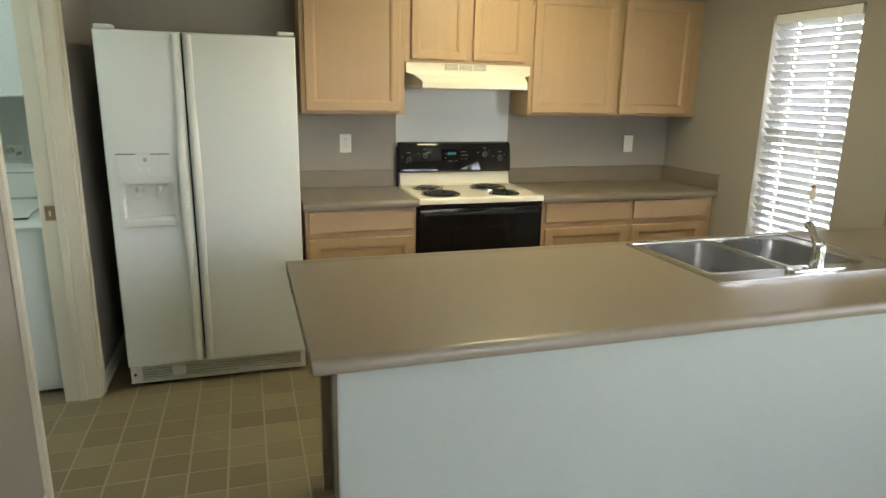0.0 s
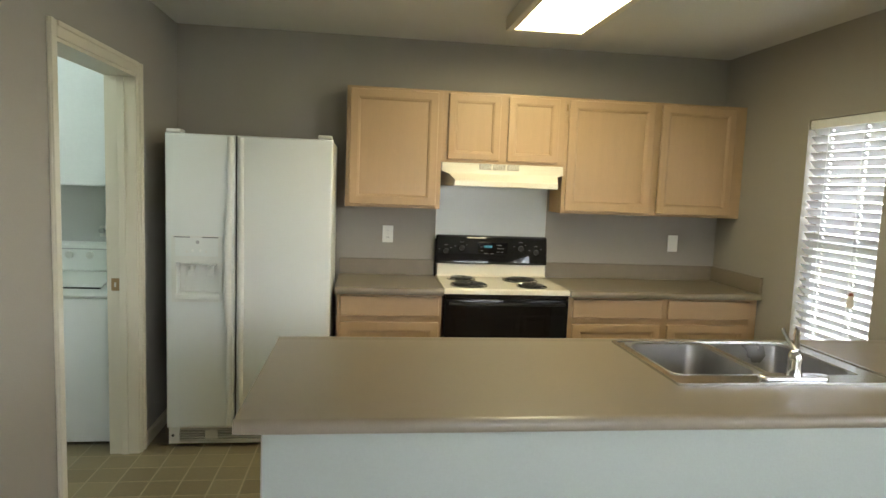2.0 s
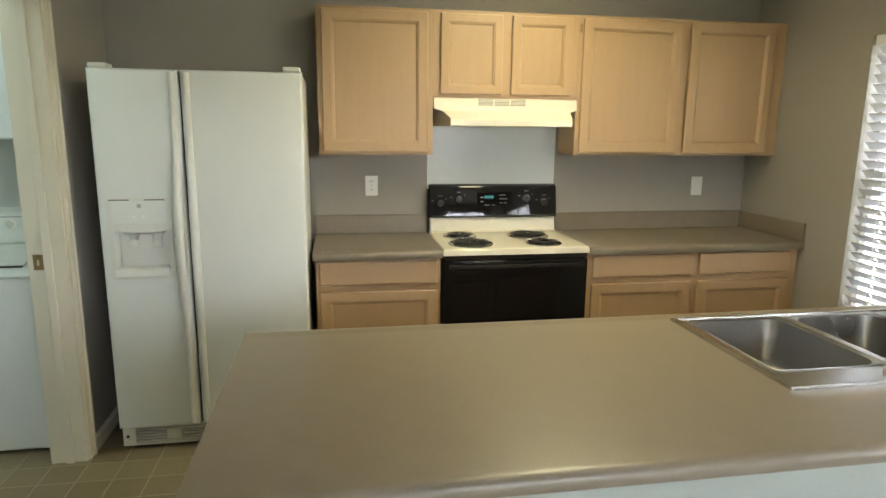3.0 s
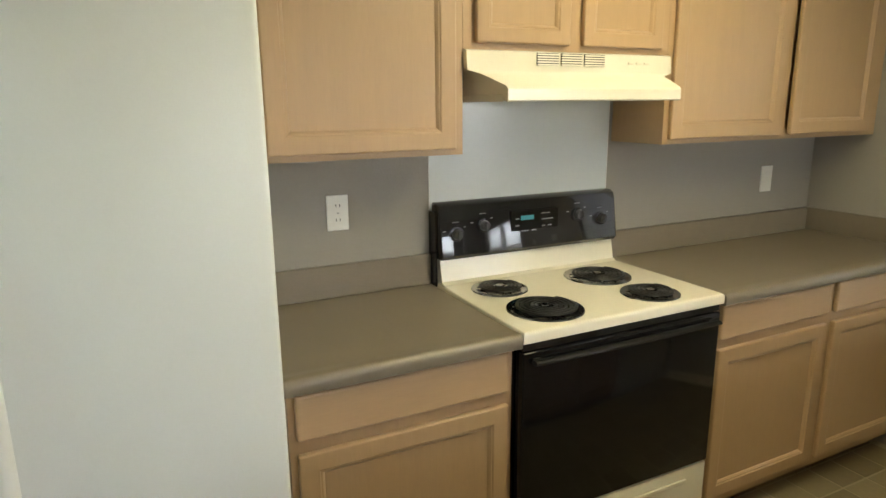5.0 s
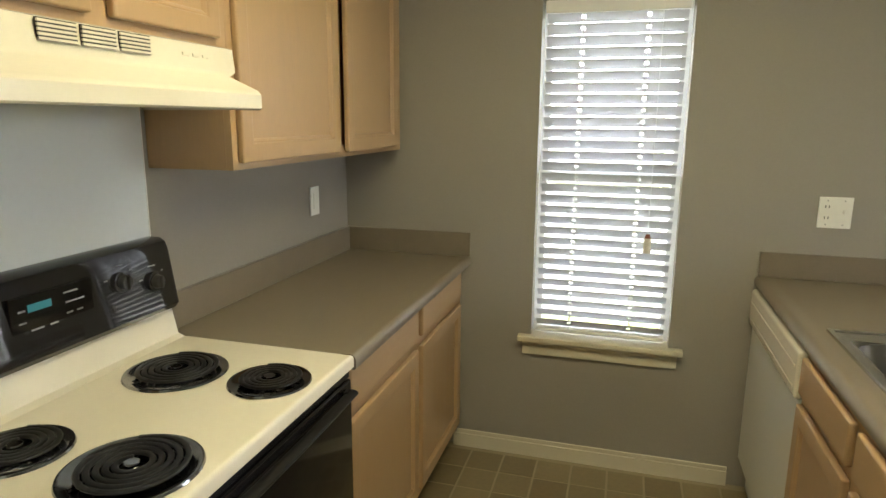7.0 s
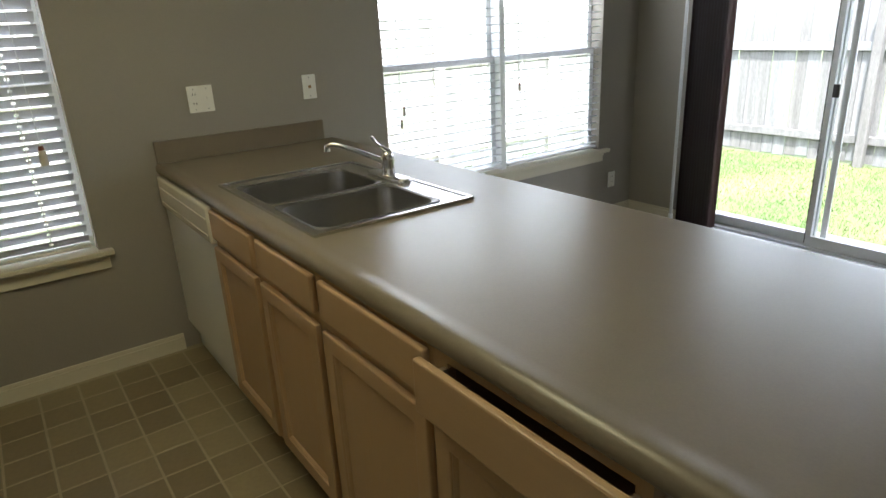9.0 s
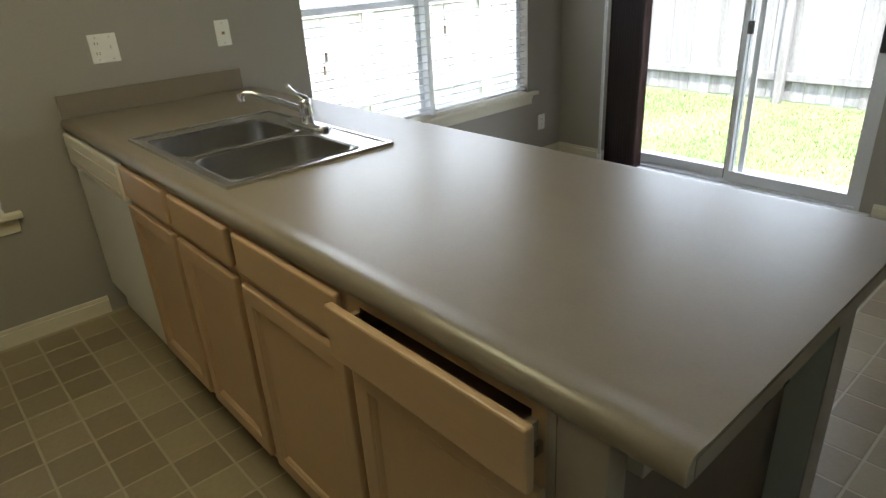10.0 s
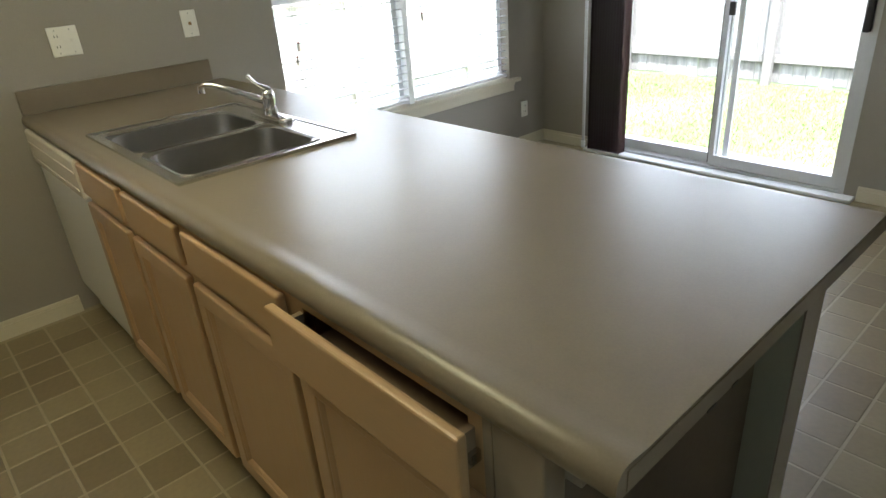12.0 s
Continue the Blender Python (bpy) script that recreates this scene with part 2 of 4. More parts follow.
def extrude_x(profile, x0, x1, bm=None):
    """A closed outline in y and z, drawn out along x."""
    b = bmesh.new()
    a = [b.verts.new((x0, y, z)) for y, z in profile]
    c = [b.verts.new((x1, y, z)) for y, z in profile]
    n = len(a)
    for i in range(n):
        b.faces.new((a[i], a[(i + 1) % n], c[(i + 1) % n], c[i]))
    b.faces.new(a[::-1])
    b.faces.new(c)
    bmesh.ops.recalc_face_normals(b, faces=b.faces)
    return merge(bm, b)


def slab(axis, d0, d1, u0, u1, v0, v1, holes=()):
    """A plate of one piece with rectangular openings. axis x: u is y, v is z; axis y: u is x, v is z; axis z: u is x, v is y."""
    us = sorted({u0, u1, *(h[0] for h in holes), *(h[1] for h in holes)})
    vs = sorted({v0, v1, *(h[2] for h in holes), *(h[3] for h in holes)})
    us, vs = [u for u in us if u0 <= u <= u1], [v for v in vs if v0 <= v <= v1]
    b = bmesh.new()
    made = {}

    def vert(i, j, d):
        if (i, j, d) not in made:
            u, v = us[i], vs[j]
            made[i, j, d] = b.verts.new({"x": (d, u, v), "y": (u, d, v), "z": (u, v, d)}[axis])
        return made[i, j, d]

    def solid(i, j):
        if not (0 <= i < len(us) - 1 and 0 <= j < len(vs) - 1):
            return False
        u, v = (us[i] + us[i + 1]) / 2, (vs[j] + vs[j + 1]) / 2
        return not any(h[0] < u < h[1] and h[2] < v < h[3] for h in holes)

    for i in range(len(us) - 1):
        for j in range(len(vs) - 1):
            if not solid(i, j):
                continue
            for d in (d0, d1):
                b.faces.new((vert(i, j, d), vert(i + 1, j, d), vert(i + 1, j + 1, d), vert(i, j + 1, d)))
            for di, dj, e in ((-1, 0, ((i, j), (i, j + 1))), (1, 0, ((i + 1, j), (i + 1, j + 1))), (0, -1, ((i, j), (i + 1, j))), (0, 1, ((i, j + 1), (i + 1, j + 1)))):
                if not solid(i + di, j + dj):
                    (a, c) = e
                    b.faces.new((vert(*a, d0), vert(*c, d0), vert(*c, d1), vert(*a, d1)))
    bmesh.ops.recalc_face_normals(b, faces=b.faces)
    return b


# ---- plan ----
XW, XE, YS, YN, ZC = -0.02, 3.69, 1.18, 6.29, 2.475
T = 0.13
WIN_K = (4.845, 5.42, 0.578, 1.978)   # kitchen window: y, y, z, z
WIN_D = (1.56, 3.325, 0.53, 1.92)    # dining window
DOOR_P = (1.565, 3.215, 0.0, 2.05)    # patio door: x, x, z, z
DOOR_L = (4.685, 5.56, 0.0, 2.045)   # laundry door: y, y, z, z
XL, YL = -1.75, 3.9                 # laundry room limits

setting("floor", slab("z", -0.12, 0.0, XL - T, XE + T, YS - T, YN + T), M_GROUT, "tan and brown square-tile vinyl floor with pale joints", "floor")
setting("ceiling", slab("z", ZC, ZC + 0.15, XL - T, XE + T, YS - T, YN + T), M_CEIL, "off-white lightly textured painted ceiling", "ceiling")
setting("wall_north", slab("y", YN, YN + T, XL - T, XE + T, 0, ZC), M_WALL, "taupe painted wall behind the range", "wall")
setting("wall_east", slab("x", XE, XE + T, YS, YN, 0, ZC, [WIN_K, WIN_D]), M_WALL, "taupe painted wall with two windows", "wall")
setting("wall_south", slab("y", YS - T, YS, XL - T, XE + T, 0, ZC, [DOOR_P]), M_WALL, "taupe painted wall with the patio door", "wall")
setting("wall_west", slab("x", XW - T, XW, YS, YN, 0, ZC, [DOOR_L]), M_WALL, "taupe painted wall with the laundry doorway", "wall")
setting("wall_laundry_west", slab("x", XL - T, XL, YS, YN, 0, ZC), M_WALL_LAUNDRY, "pale painted laundry wall", "wall")
setting("wall_laundry_south", slab("y", YL - T, YL, XL, XW - T, 0, ZC), M_WALL_LAUNDRY, "pale painted laundry wall", "wall")
setting("wall_laundry_north", slab("y", YN - 0.012, YN - 0.002, XL, XW - T, 0, ZC), M_WALL_LAUNDRY, "pale painted laundry wall", "wall")
setting("wall_laundry_east", slab("x", XW - T - 0.012, XW - T - 0.002, YL, YN - 0.014, 0, ZC, [DOOR_L]), M_WALL_LAUNDRY, "pale painted laundry wall", "wall")

# ---- trim, doors and windows ----


def baseboard(x0, x1, y0, y1):
    h = 0.085
    b = box(x0, x1, y0, y1, 0.0, h - 0.022, 0.0)
    dx, dy = (0.004, 0) if x1 - x0 < y1 - y0 else (0, 0.004)
    box(x0 + dx, x1 - dx, y0 + dy, y1 - dy, h - 0.022, h, 0.003, 1, b)
    return setting("baseboard", b, M_TRIM, "cream painted wooden baseboard along the wall", "baseboard")


baseboard(XE - 0.014, XE, 4.575, 5.765)
baseboard(XE - 0.014, XE, YS + 0.014, 3.70)
baseboard(3.25, XE, YS, YS + 0.014)
baseboard(XW, 1.50, YS, YS + 0.014)
baseboard(XW, XW + 0.014, YS + 0.014, DOOR_L[0] - 0.062)
baseboard(XW, XW + 0.014, DOOR_L[1] + 0.062, YN)

# laundry doorway: jamb, stop, casing, strike plate
y0, y1, _, z1 = DOOR_L
door_1 = tagged(new("door_1"), "cream painted open laundry doorway with moulded casing", "doorway", "", "structure")
part("jamb", box(XW - T - 0.02, XW + 0.004, y0 - 0.002, y0 + 0.018, 0, z1 - 0.018), M_TRIM, door_1)
part("jamb", box(XW - T - 0.02, XW + 0.004, y1 - 0.018, y1 + 0.002, 0, z1 - 0.018), M_TRIM, door_1)
part("head_jamb", box(XW - T - 0.02, XW + 0.004, y0 - 0.002, y1 + 0.002, z1 - 0.018, z1 + 0.002), M_TRIM, door_1)
part("stop", box(XW - 0.085, XW - 0.05, y1 - 0.030, y1 - 0.0185, 0, z1 - 0.02, 0.003), M_TRIM, door_1)
part("stop", box(XW - 0.085, XW - 0.05, y0 + 0.0185, y0 + 0.030, 0, z1 - 0.02, 0.003), M_TRIM, door_1)
for a, c in ((y0 - 0.055, y0 + 0.004), (y1 - 0.004, y1 + 0.055)):
    b = box(XW + 0.0005, XW + 0.013, a, c, 0, z1 + 0.058, 0.003)
    e = (a, a + 0.022) if a < y0 else (c - 0.022, c)
    box(XW + 0.0125, XW + 0.021, *e, 0, z1 + 0.058, 0.004, 2, b)
    part("casing", b, M_TRIM, door_1)
b = box(XW + 0.0005, XW + 0.013, y0 + 0.005, y1 - 0.005, z1 - 0.004, z1 + 0.058, 0.003)
box(XW + 0.0125, XW + 0.021, y0 + 0.005, y1 - 0.005, z1 + 0.036, z1 + 0.058, 0.004, 2, b)
part("head_casing", b, M_TRIM, door_1)
part("strike_plate", slab("y", y1 - 0.021, y1 - 0.0185, XW - 0.128, XW - 0.086, 0.905, 0.972, [(XW - 0.114, XW - 0.104, 0.925, 0.950)]), M_BRASS, door_1, "worn brass strike plate")


def blind(name, y0, y1, z0, z1, x, pitch, tilt, label, cords, tassels):
    """A horizontal slat blind that hangs in a window of the east wall."""
    th = thing(name, label, "window blind", at=(x, (y0 + y1) / 2, z0))
    part("headrail", box(x - 0.028, x + 0.03, y0, y1, z1 - 0.05, z1, 0.004), M_WHITE_FRAME, th)
    part("bottom_rail", box(x - 0.024, x + 0.024, y0 + 0.005, y1 - 0.005, z0, z0 + 0.018, 0.005), M_WHITE_FRAME, th)
    b = bmesh.new()
    n = 6
    w = 0.0255
    ys = sorted([y0 + 0.006, y1 - 0.006] + [c + d for c in cords for d in (-0.008, 0.008)])
    verts = {}

    def vert(i, k, low):
        if (i, k, low) not in verts:
            u = 2 * i / n - 1
            verts[i, k, low] = b.verts.new((w * u, ys[k], 0.0025 * (1 - u * u) - 0.0028 * low))
        return verts[i, k, low]

    def full(i, k):
        return 0 <= i < n and 0 <= k < len(ys) - 1 and not (k % 2 == 1 and 2 <= i <= 3)

    for i in range(n):
        for k in range(len(ys) - 1):
            if not full(i, k):
                continue
            for low in (0, 1):
                b.faces.new((vert(i, k, low), vert(i + 1, k, low), vert(i + 1, k + 1, low), vert(i, k + 1, low)))
            for di, dk, p, q in ((-1, 0, (i, k), (i, k + 1)), (1, 0, (i + 1, k), (i + 1, k + 1)), (0, -1, (i, k), (i + 1, k)), (0, 1, (i, k + 1), (i + 1, k + 1))):
                if not full(i + di, k + dk):
                    b.faces.new((vert(*p, 0), vert(*q, 0), vert(*q, 1), vert(*p, 1)))
    bmesh.ops.recalc_face_normals(b, faces=b.faces)
    first = link_mesh("slat", b, M_SLAT)
    k = int((z1 - 0.052 - z0 - 0.04) / pitch) + 1
    rnd = random.Random(name)
    for i in range(k):
        ob = first if i == 0 else new("slat", first.data)
        ob.parent = th
        ob.matrix_parent_inverse = th.matrix_basis.inverted()
        ob.matrix_basis = pose(x, 0, z0 + 0.04 + i * pitch, 0, tilt + rnd.uniform(-1.0, 1.0), 0)
    for yc in cords:
        b = bmesh.new()
        for dx in (-0.027, 0.027):
            box(x + dx - 0.0008, x + dx + 0.0008, yc - 0.0015, yc + 0.0015, z0 + 0.01, z1 - 0.05, bm=b)
        part("ladder_tape", b, M_WHITE_FRAME, th)
    q = 0.62 if len(name) < 13 else 1.0    # the dining blinds have small tassels
    for yc, zc in tassels:
        c = part("pull_cord", sweep([(x - 0.034, yc, z1 - 0.03), (x - 0.048, yc, zc + 0.02)], 0.0015, 6), M_WHITE_FRAME, th)
        part("tassel", cyl((x - 0.048, yc, zc + 0.012 - 0.062 * q), 0.016 * q, 0.062 * q, seg=16, r2=0.013 * q, bevel=0.003), M_WOODTASSEL, c, "turned wood cord tassel", True)
        part("tassel_cap", cyl((x - 0.048, yc, zc + 0.0125), 0.0125 * q, 0.016 * q, seg=16, r2=0.008 * q, bevel=0.001), M_TASSELTOP, c, "red-brown tassel cap", True)
    return th


def window(name, label, y0, y1, z0, z1, mullions, sill_z, side=0.055):
    """A white sash window in the east wall, with its panes, sill and apron."""
    w = tagged(new(name), label, "window", "", "structure")
    edges = [y0, *mullions, y1]
    xo = XE + 0.075
    for a, c in zip(edges, edges[1:]):
        a, c = a + (0.02 if a != y0 else 0), c - (0.02 if c != y1 else 0)
        zm = (z0 + z1) / 2
        for k, (za, zb, x) in enumerate(((z0, zm + 0.015, xo), (zm - 0.015, z1, xo + 0.03))):
            part("sash_frame", slab("x", x, x + 0.028, a, c, za, zb, [(a + 0.035, c - 0.035, za + 0.035, zb - 0.035)]), M_WHITE_FRAME, w)
            g = part("pane", box(x + 0.012, x + 0.016, a + 0.034, c - 0.034, za + 0.034, zb - 0.034), M_GLASS, w)
            g.visible_shadow = False
    for mm in mullions:
        part("mullion", box(XE + 0.02, XE + T, mm - 0.02, mm + 0.02, z0, z1, 0.003), M_WHITE_FRAME, w)
    part("window_sill", box(XE - 0.045, XE - 0.0005, y0 - side, y1 + side, sill_z - 0.026, sill_z, 0.006, 3, box(XE - 0.002, XE + 0.074, y0 + 0.001, y1 - 0.001, sill_z - 0.02, sill_z - 0.001)), M_TRIM, w)
    b = box(XE - 0.014, XE - 0.0005, y0 - 0.035, y1 + 0.035, sill_z - 0.09, sill_z - 0.0265, 0.003)
    box(XE - 0.024, XE - 0.0135, y0 - 0.035, y1 + 0.035, sill_z - 0.048, sill_z - 0.0265, 0.004, 2, b)
    part("apron", b, M_TRIM, w)
    return w


window("window_1", "tall narrow white window above a cream sill", *WIN_K, (), WIN_K[2] + 0.005)
window("window_2", "wide white twin window above a cream sill", *WIN_D, (2.455,), WIN_D[2] + 0.005, 0.08)
blind("kitchen_blind", WIN_K[0] + 0.016, WIN_K[1] - 0.012, WIN_K[2] + 0.02, WIN_K[3] - 0.004, XE + 0.030, 0.0455, 45, "white slatted blind lowered over the kitchen window", (5.01, 5.26), ((4.96, 1.03),))
blind("dining_blind", 1.572, 2.433, WIN_D[2] + 0.02, WIN_D[3] - 0.004, XE + 0.030, 0.0465, 4, "white slatted blind with open slats on the dining window", (1.71, 2.29), ((2.35, 1.05),))
blind("dining_blind", 2.477, 3.313, WIN_D[2] + 0.02, WIN_D[3] - 0.004, XE + 0.030, 0.0465, 4, "white slatted blind with open slats beside the mullion", (2.63, 3.19), ((3.22, 1.0), (3.24, 0.93)))

# patio door: frame, fixed and sliding panel
x0, x1, _, z1 = DOOR_P
door_2 = tagged(new("door_2"), "white aluminium sliding patio door, closed", "patio door", "", "structure")
part("frame", slab("y", YS - 0.10, YS - 0.002, x0, x1, 0, z1, [(x0 + 0.03, x1 - 0.03, 0.035, z1 - 0.03)]), M_ALU, door_2)
part("threshold", box(x0 - 0.06, x1 + 0.04, YS + 0.0005, YS + 0.085, 0.0005, 0.022, 0.005), M_WHITE_FRAME, door_2, "white painted threshold board")
xm = 2.345
for nm, a, c, yy, wa, wc in (("fixed_panel", xm - 0.018, x1 - 0.03, YS - 0.09, 0.030, 0.050), ("sliding_panel", x0 + 0.03, xm + 0.018, YS - 0.05, 0.050, 0.030)):
    p = part(nm, slab("y", yy, yy + 0.03, a, c, 0.036, z1 - 0.031, [(a + wa, c - wc, 0.10, z1 - 0.085)]), M_ALU, door_2)
    g = part("pane", box(a + wa - 0.001, c - wc + 0.001, yy + 0.013, yy + 0.017, 0.099, z1 - 0.084), M_GLASS, p)
    g.visible_shadow = False
part("screen_stile", box(xm - 0.066, xm - 0.030, YS - 0.122, YS - 0.104, 0.05, z1 - 0.04, 0.003), M_ALU, door_2, "pale stile of the sliding insect screen outside the glass")
part("dark_gasket", box(xm + 0.0185, xm + 0.026, YS - 0.046, YS - 0.025, 0.05, z1 - 0.04), M_DARK, door_2)
part("latch", box(xm - 0.050, xm - 0.014, YS - 0.0195, YS - 0.002, 0.945, 1.02, 0.005), M_DARK, door_2, "black door latch")
part("handle", box(x0 + 0.035, x0 + 0.07, YS - 0.0195, YS + 0.02, 0.88, 1.08, 0.008), M_DARK, door_2, "black pull handle")


vb = thing("vertical_blind", "dark brown vertical blind drawn into a stack beside the patio door", "vertical blind", at=(3.07, YS + 0.09, 0.05))
part("headrail", box(x0 - 0.04, x1 + 0.03, YS + 0.055, YS + 0.115, z1 + 0.035, z1 + 0.08, 0.004), M_BROWN, vb)
for i in range(13):
    xx = 2.935 + 0.0205 * i
    b = bmesh.new()
    n = 5
    ring = []
    for z in (0.035, z1 + 0.034):
        ring.append([(xx + 0.006 * math.sin(math.pi * k / n), YS + 0.04 + 0.089 * k / n, z) for k in range(n + 1)])
    for off in (0, 0.0016):
        v = [[b.verts.new((p[0] + off, p[1], p[2])) for p in r] for r in ring]
        for k in range(n):
            b.faces.new((v[0][k], v[0][k + 1], v[1][k + 1], v[1][k]))
    ob = part("vane", b, M_BROWN, vb)
wand = part("wand", sweep([(3.262, YS + 0.070, z1 + 0.034), (3.262, YS + 0.070, 0.05)], 0.011, 10), M_ALU, vb, "grey metal tilt wand", True)
part("wand_tip", cyl((3.262, YS + 0.070, 0.0225), 0.016, 0.05, seg=12, bevel=0.003), M_WHITE_FRAME, wand, "white plastic tip", True)

# ---- wall and base cabinets ----


def cab_door(parent, x0, x1, z0, z1, y, face=-1, th=0.019, rail=0.052):
    """A framed cabinet door with a sunk flat panel, its front at y, facing -y or +y."""
    ya, yb = (y, y + th) if face < 0 else (y - th, y)
    fr = slab("y", ya, yb, x0, x1, z0, z1, [(x0 + rail, x1 - rail, z0 + rail, z1 - rail)])
    es = [e for e in fr.edges if len(e.link_faces) == 2 and e.calc_face_angle(0) > 1]
    bmesh.ops.bevel(fr, geom=es, offset=0.0055, segments=3, affect="EDGES", profile=0.5)
    d = part("door", fr, M_MAPLE, parent)
    s = -face
    yp = sorted((y + 0.0115 * s, y + 0.016 * s))
    b = box(x0 + rail - 0.002, x1 - rail + 0.002, *yp, z0 + rail - 0.002, z1 - rail + 0.002)
    part("panel", b, M_MAPLE, d)
    # sloped bead between frame and panel
    b = bmesh.new()
    rings = []
    for inset, dy in ((-0.001, 0.0035), (0.003, 0.0035), (0.008, 0.0075), (0.011, 0.0113), (-0.001, 0.0113)):
        c0, c1, e0, e1 = x0 + rail + inset, x1 - rail - inset, z0 + rail + inset, z1 - rail - inset
        rings.append([b.verts.new((u, y + dy * s, v)) for u, v in ((c0, e0), (c1, e0), (c1, e1), (c0, e1))])
    for i in range(5):
        p, q = rings[i], rings[(i + 1) % 5]
        for k in range(4):
            b.faces.new((p[k], p[(k + 1) % 4], q[(k + 1) % 4], q[k]))
    bmesh.ops.recalc_face_normals(b, faces=b.faces)
    part("bead", b, M_MAPLE, d)
    return d


def drawer_front(parent, x0, x1, z0, z1, y, face=-1):
    ya, yb = (y, y + 0.019) if face < 0 else (y - 0.019, y)
    return part("drawer_front", box(x0, x1, ya, yb, z0, z1, 0.0075, 3), M_MAPLE_H, parent)


def carcass(parent, x0, x1, y0, y1, z0, z1, fy, openings, face=-1):
    """Box with a face frame at its front fy."""
    w = 0.016
    part("body", slab("y", y0, y1, x0, x1, z0, z1, [(x0 + w, x1 - w, z0 + w, z1 - w)]), M_MAPLE, parent)
    part("back", box(x0 + w + 0.0005, x1 - w - 0.0005, y1 - 0.007, y1 - 0.001, z0 + w + 0.0005, z1 - w - 0.0005), M_MAPLE, parent)
    ya, yb = (fy, y0 - 0.0005) if face < 0 else (y1 + 0.0005, fy)
    part("face_frame", slab("y", ya, yb, x0, x1, z0, z1, openings), M_MAPLE, parent)


UZ0, UZ1, UY = 1.377, 2.118, 6.028
YB = YN - 0.002
c = thing("wall_cabinet", "light maple wall cabinet with one framed door beside the refrigerator", "wall cabinet", "wall cabinets", (1.34, 6.18, UZ0))
carcass(c, 1.054, 1.649, UY + 0.02, YB, UZ0, UZ1, UY, [(1.11, 1.59, UZ0 + 0.04, UZ1 - 0.04)])
cab_door(c, 1.076, 1.620, UZ0 + 0.017, UZ1 - 0.017, UY - 0.0195)
c = thing("wall_cabinet", "short light maple wall cabinet with two doors above the range hood", "wall cabinet", "wall cabinets", (2.03, 6.18, 1.69))
carcass(c, 1.650, 2.442, UY + 0.02, YB, 1.677, UZ1, UY, [(1.71, 2.00, 1.72, UZ1 - 0.04), (2.08, 2.38, 1.72, UZ1 - 0.04)])
cab_door(c, 1.686, 2.018, 1.695, UZ1 - 0.017, UY - 0.0195, rail=0.045)
cab_door(c, 2.068, 2.400, 1.695, UZ1 - 0.017, UY - 0.0195, rail=0.045)
c = thing("wall_cabinet", "wide light maple wall cabinet with two framed doors, one slightly ajar", "wall cabinet", "wall cabinets", (3.08, 6.18, UZ0))
carcass(c, 2.443, XE - 0.002, UY + 0.02, YB, UZ0, UZ1, UY, [(2.47, 3.04, UZ0 + 0.04, UZ1 - 0.04), (3.09, 3.58, UZ0 + 0.04, UZ1 - 0.04)])
cab_door(c, 2.464, 3.045, UZ0 + 0.017, UZ1 - 0.017, UY - 0.0195)
ajar = cab_door(c, 3.086, 3.612, UZ0 + 0.017, UZ1 - 0.017, UY - 0.0195)
ajar.matrix_basis = Matrix.Translation((3.612, UY, 0)) @ pose(0, 0, 0, 0, 0, 1.35) @ Matrix.Translation((-3.612, -UY, 0))
part("hinge", box(2.4475, 2.4605, UY - 0.008, UY - 0.0005, 2.03, 2.075, 0.002), M_BRASS, c, "small dark hinge")

BY, BF = 5.7645, 5.7445    # base cabinet face
c = thing("base_cabinet", "light maple base cabinet with a drawer and a framed door", "base cabinet", "base cabinets", (1.31, 6.0, 0))
carcass(c, 1.028, 1.651, BY, YB, 0.10, 0.873, BF, [(1.08, 1.60, 0.14, 0.69), (1.08, 1.60, 0.76, 0.85)])
part("toe_kick", box(1.028, 1.651, BY + 0.07, BY + 0.085, 0.001, 0.0995), M_CABIN, c)
drawer_front(c, 1.044, 1.632, 0.744, 0.864, BF - 0.0195)
cab_door(c, 1.044, 1.632, 0.135, 0.708, BF - 0.0195)
c = thing("base_cabinet", "light maple base cabinet with two drawers above two framed doors", "base cabinet", "base cabinets", (3.08, 6.0, 0))
carcass(c, 2.440, XE - 0.002, BY, YB, 0.10, 0.873, BF, [(2.49, 3.01, 0.14, 0.69), (3.11, 3.60, 0.14, 0.69), (2.49, 3.01, 0.76, 0.85), (3.11, 3.60, 0.76, 0.85)])
part("toe_kick", box(2.440, XE - 0.002, BY + 0.07, BY + 0.085, 0.001, 0.0995), M_CABIN, c)
for a, d in ((2.464, 3.040), (3.081, 3.634)):
    drawer_front(c, a, d, 0.744, 0.864, BF - 0.0195)
    cab_door(c, a, d, 0.135, 0.708, BF - 0.0195)

# ---- worktops ----
CT = 0.914


def edge_profile(yf, yb, face, r=0.016, t=0.038, lip=0.0035):
    """Outline of a worktop with one rounded front edge at yf, raised by lip against drips."""
    s = -1 if face < 0 else 1
    pts = [(yf - s * (r + d), CT + lip * u) for d, u in ((0.045, 0.0), (0.034, 0.12), (0.022, 0.5), (0.010, 0.88))]
    for k in range(7):
        a = math.pi / 2 * k / 6
        pts.append((yf - s * r + s * r * math.sin(a), CT + lip - (r + lip) * (1 - math.cos(a))))
    for k in range(1, 5):
        a = math.pi / 2 * k / 4
        q = 0.008
        pts.append((yf - s * q + s * q * math.cos(a), CT - t + q - q * math.sin(a)))
    return pts + [(yb, CT - t), (yb, CT)]


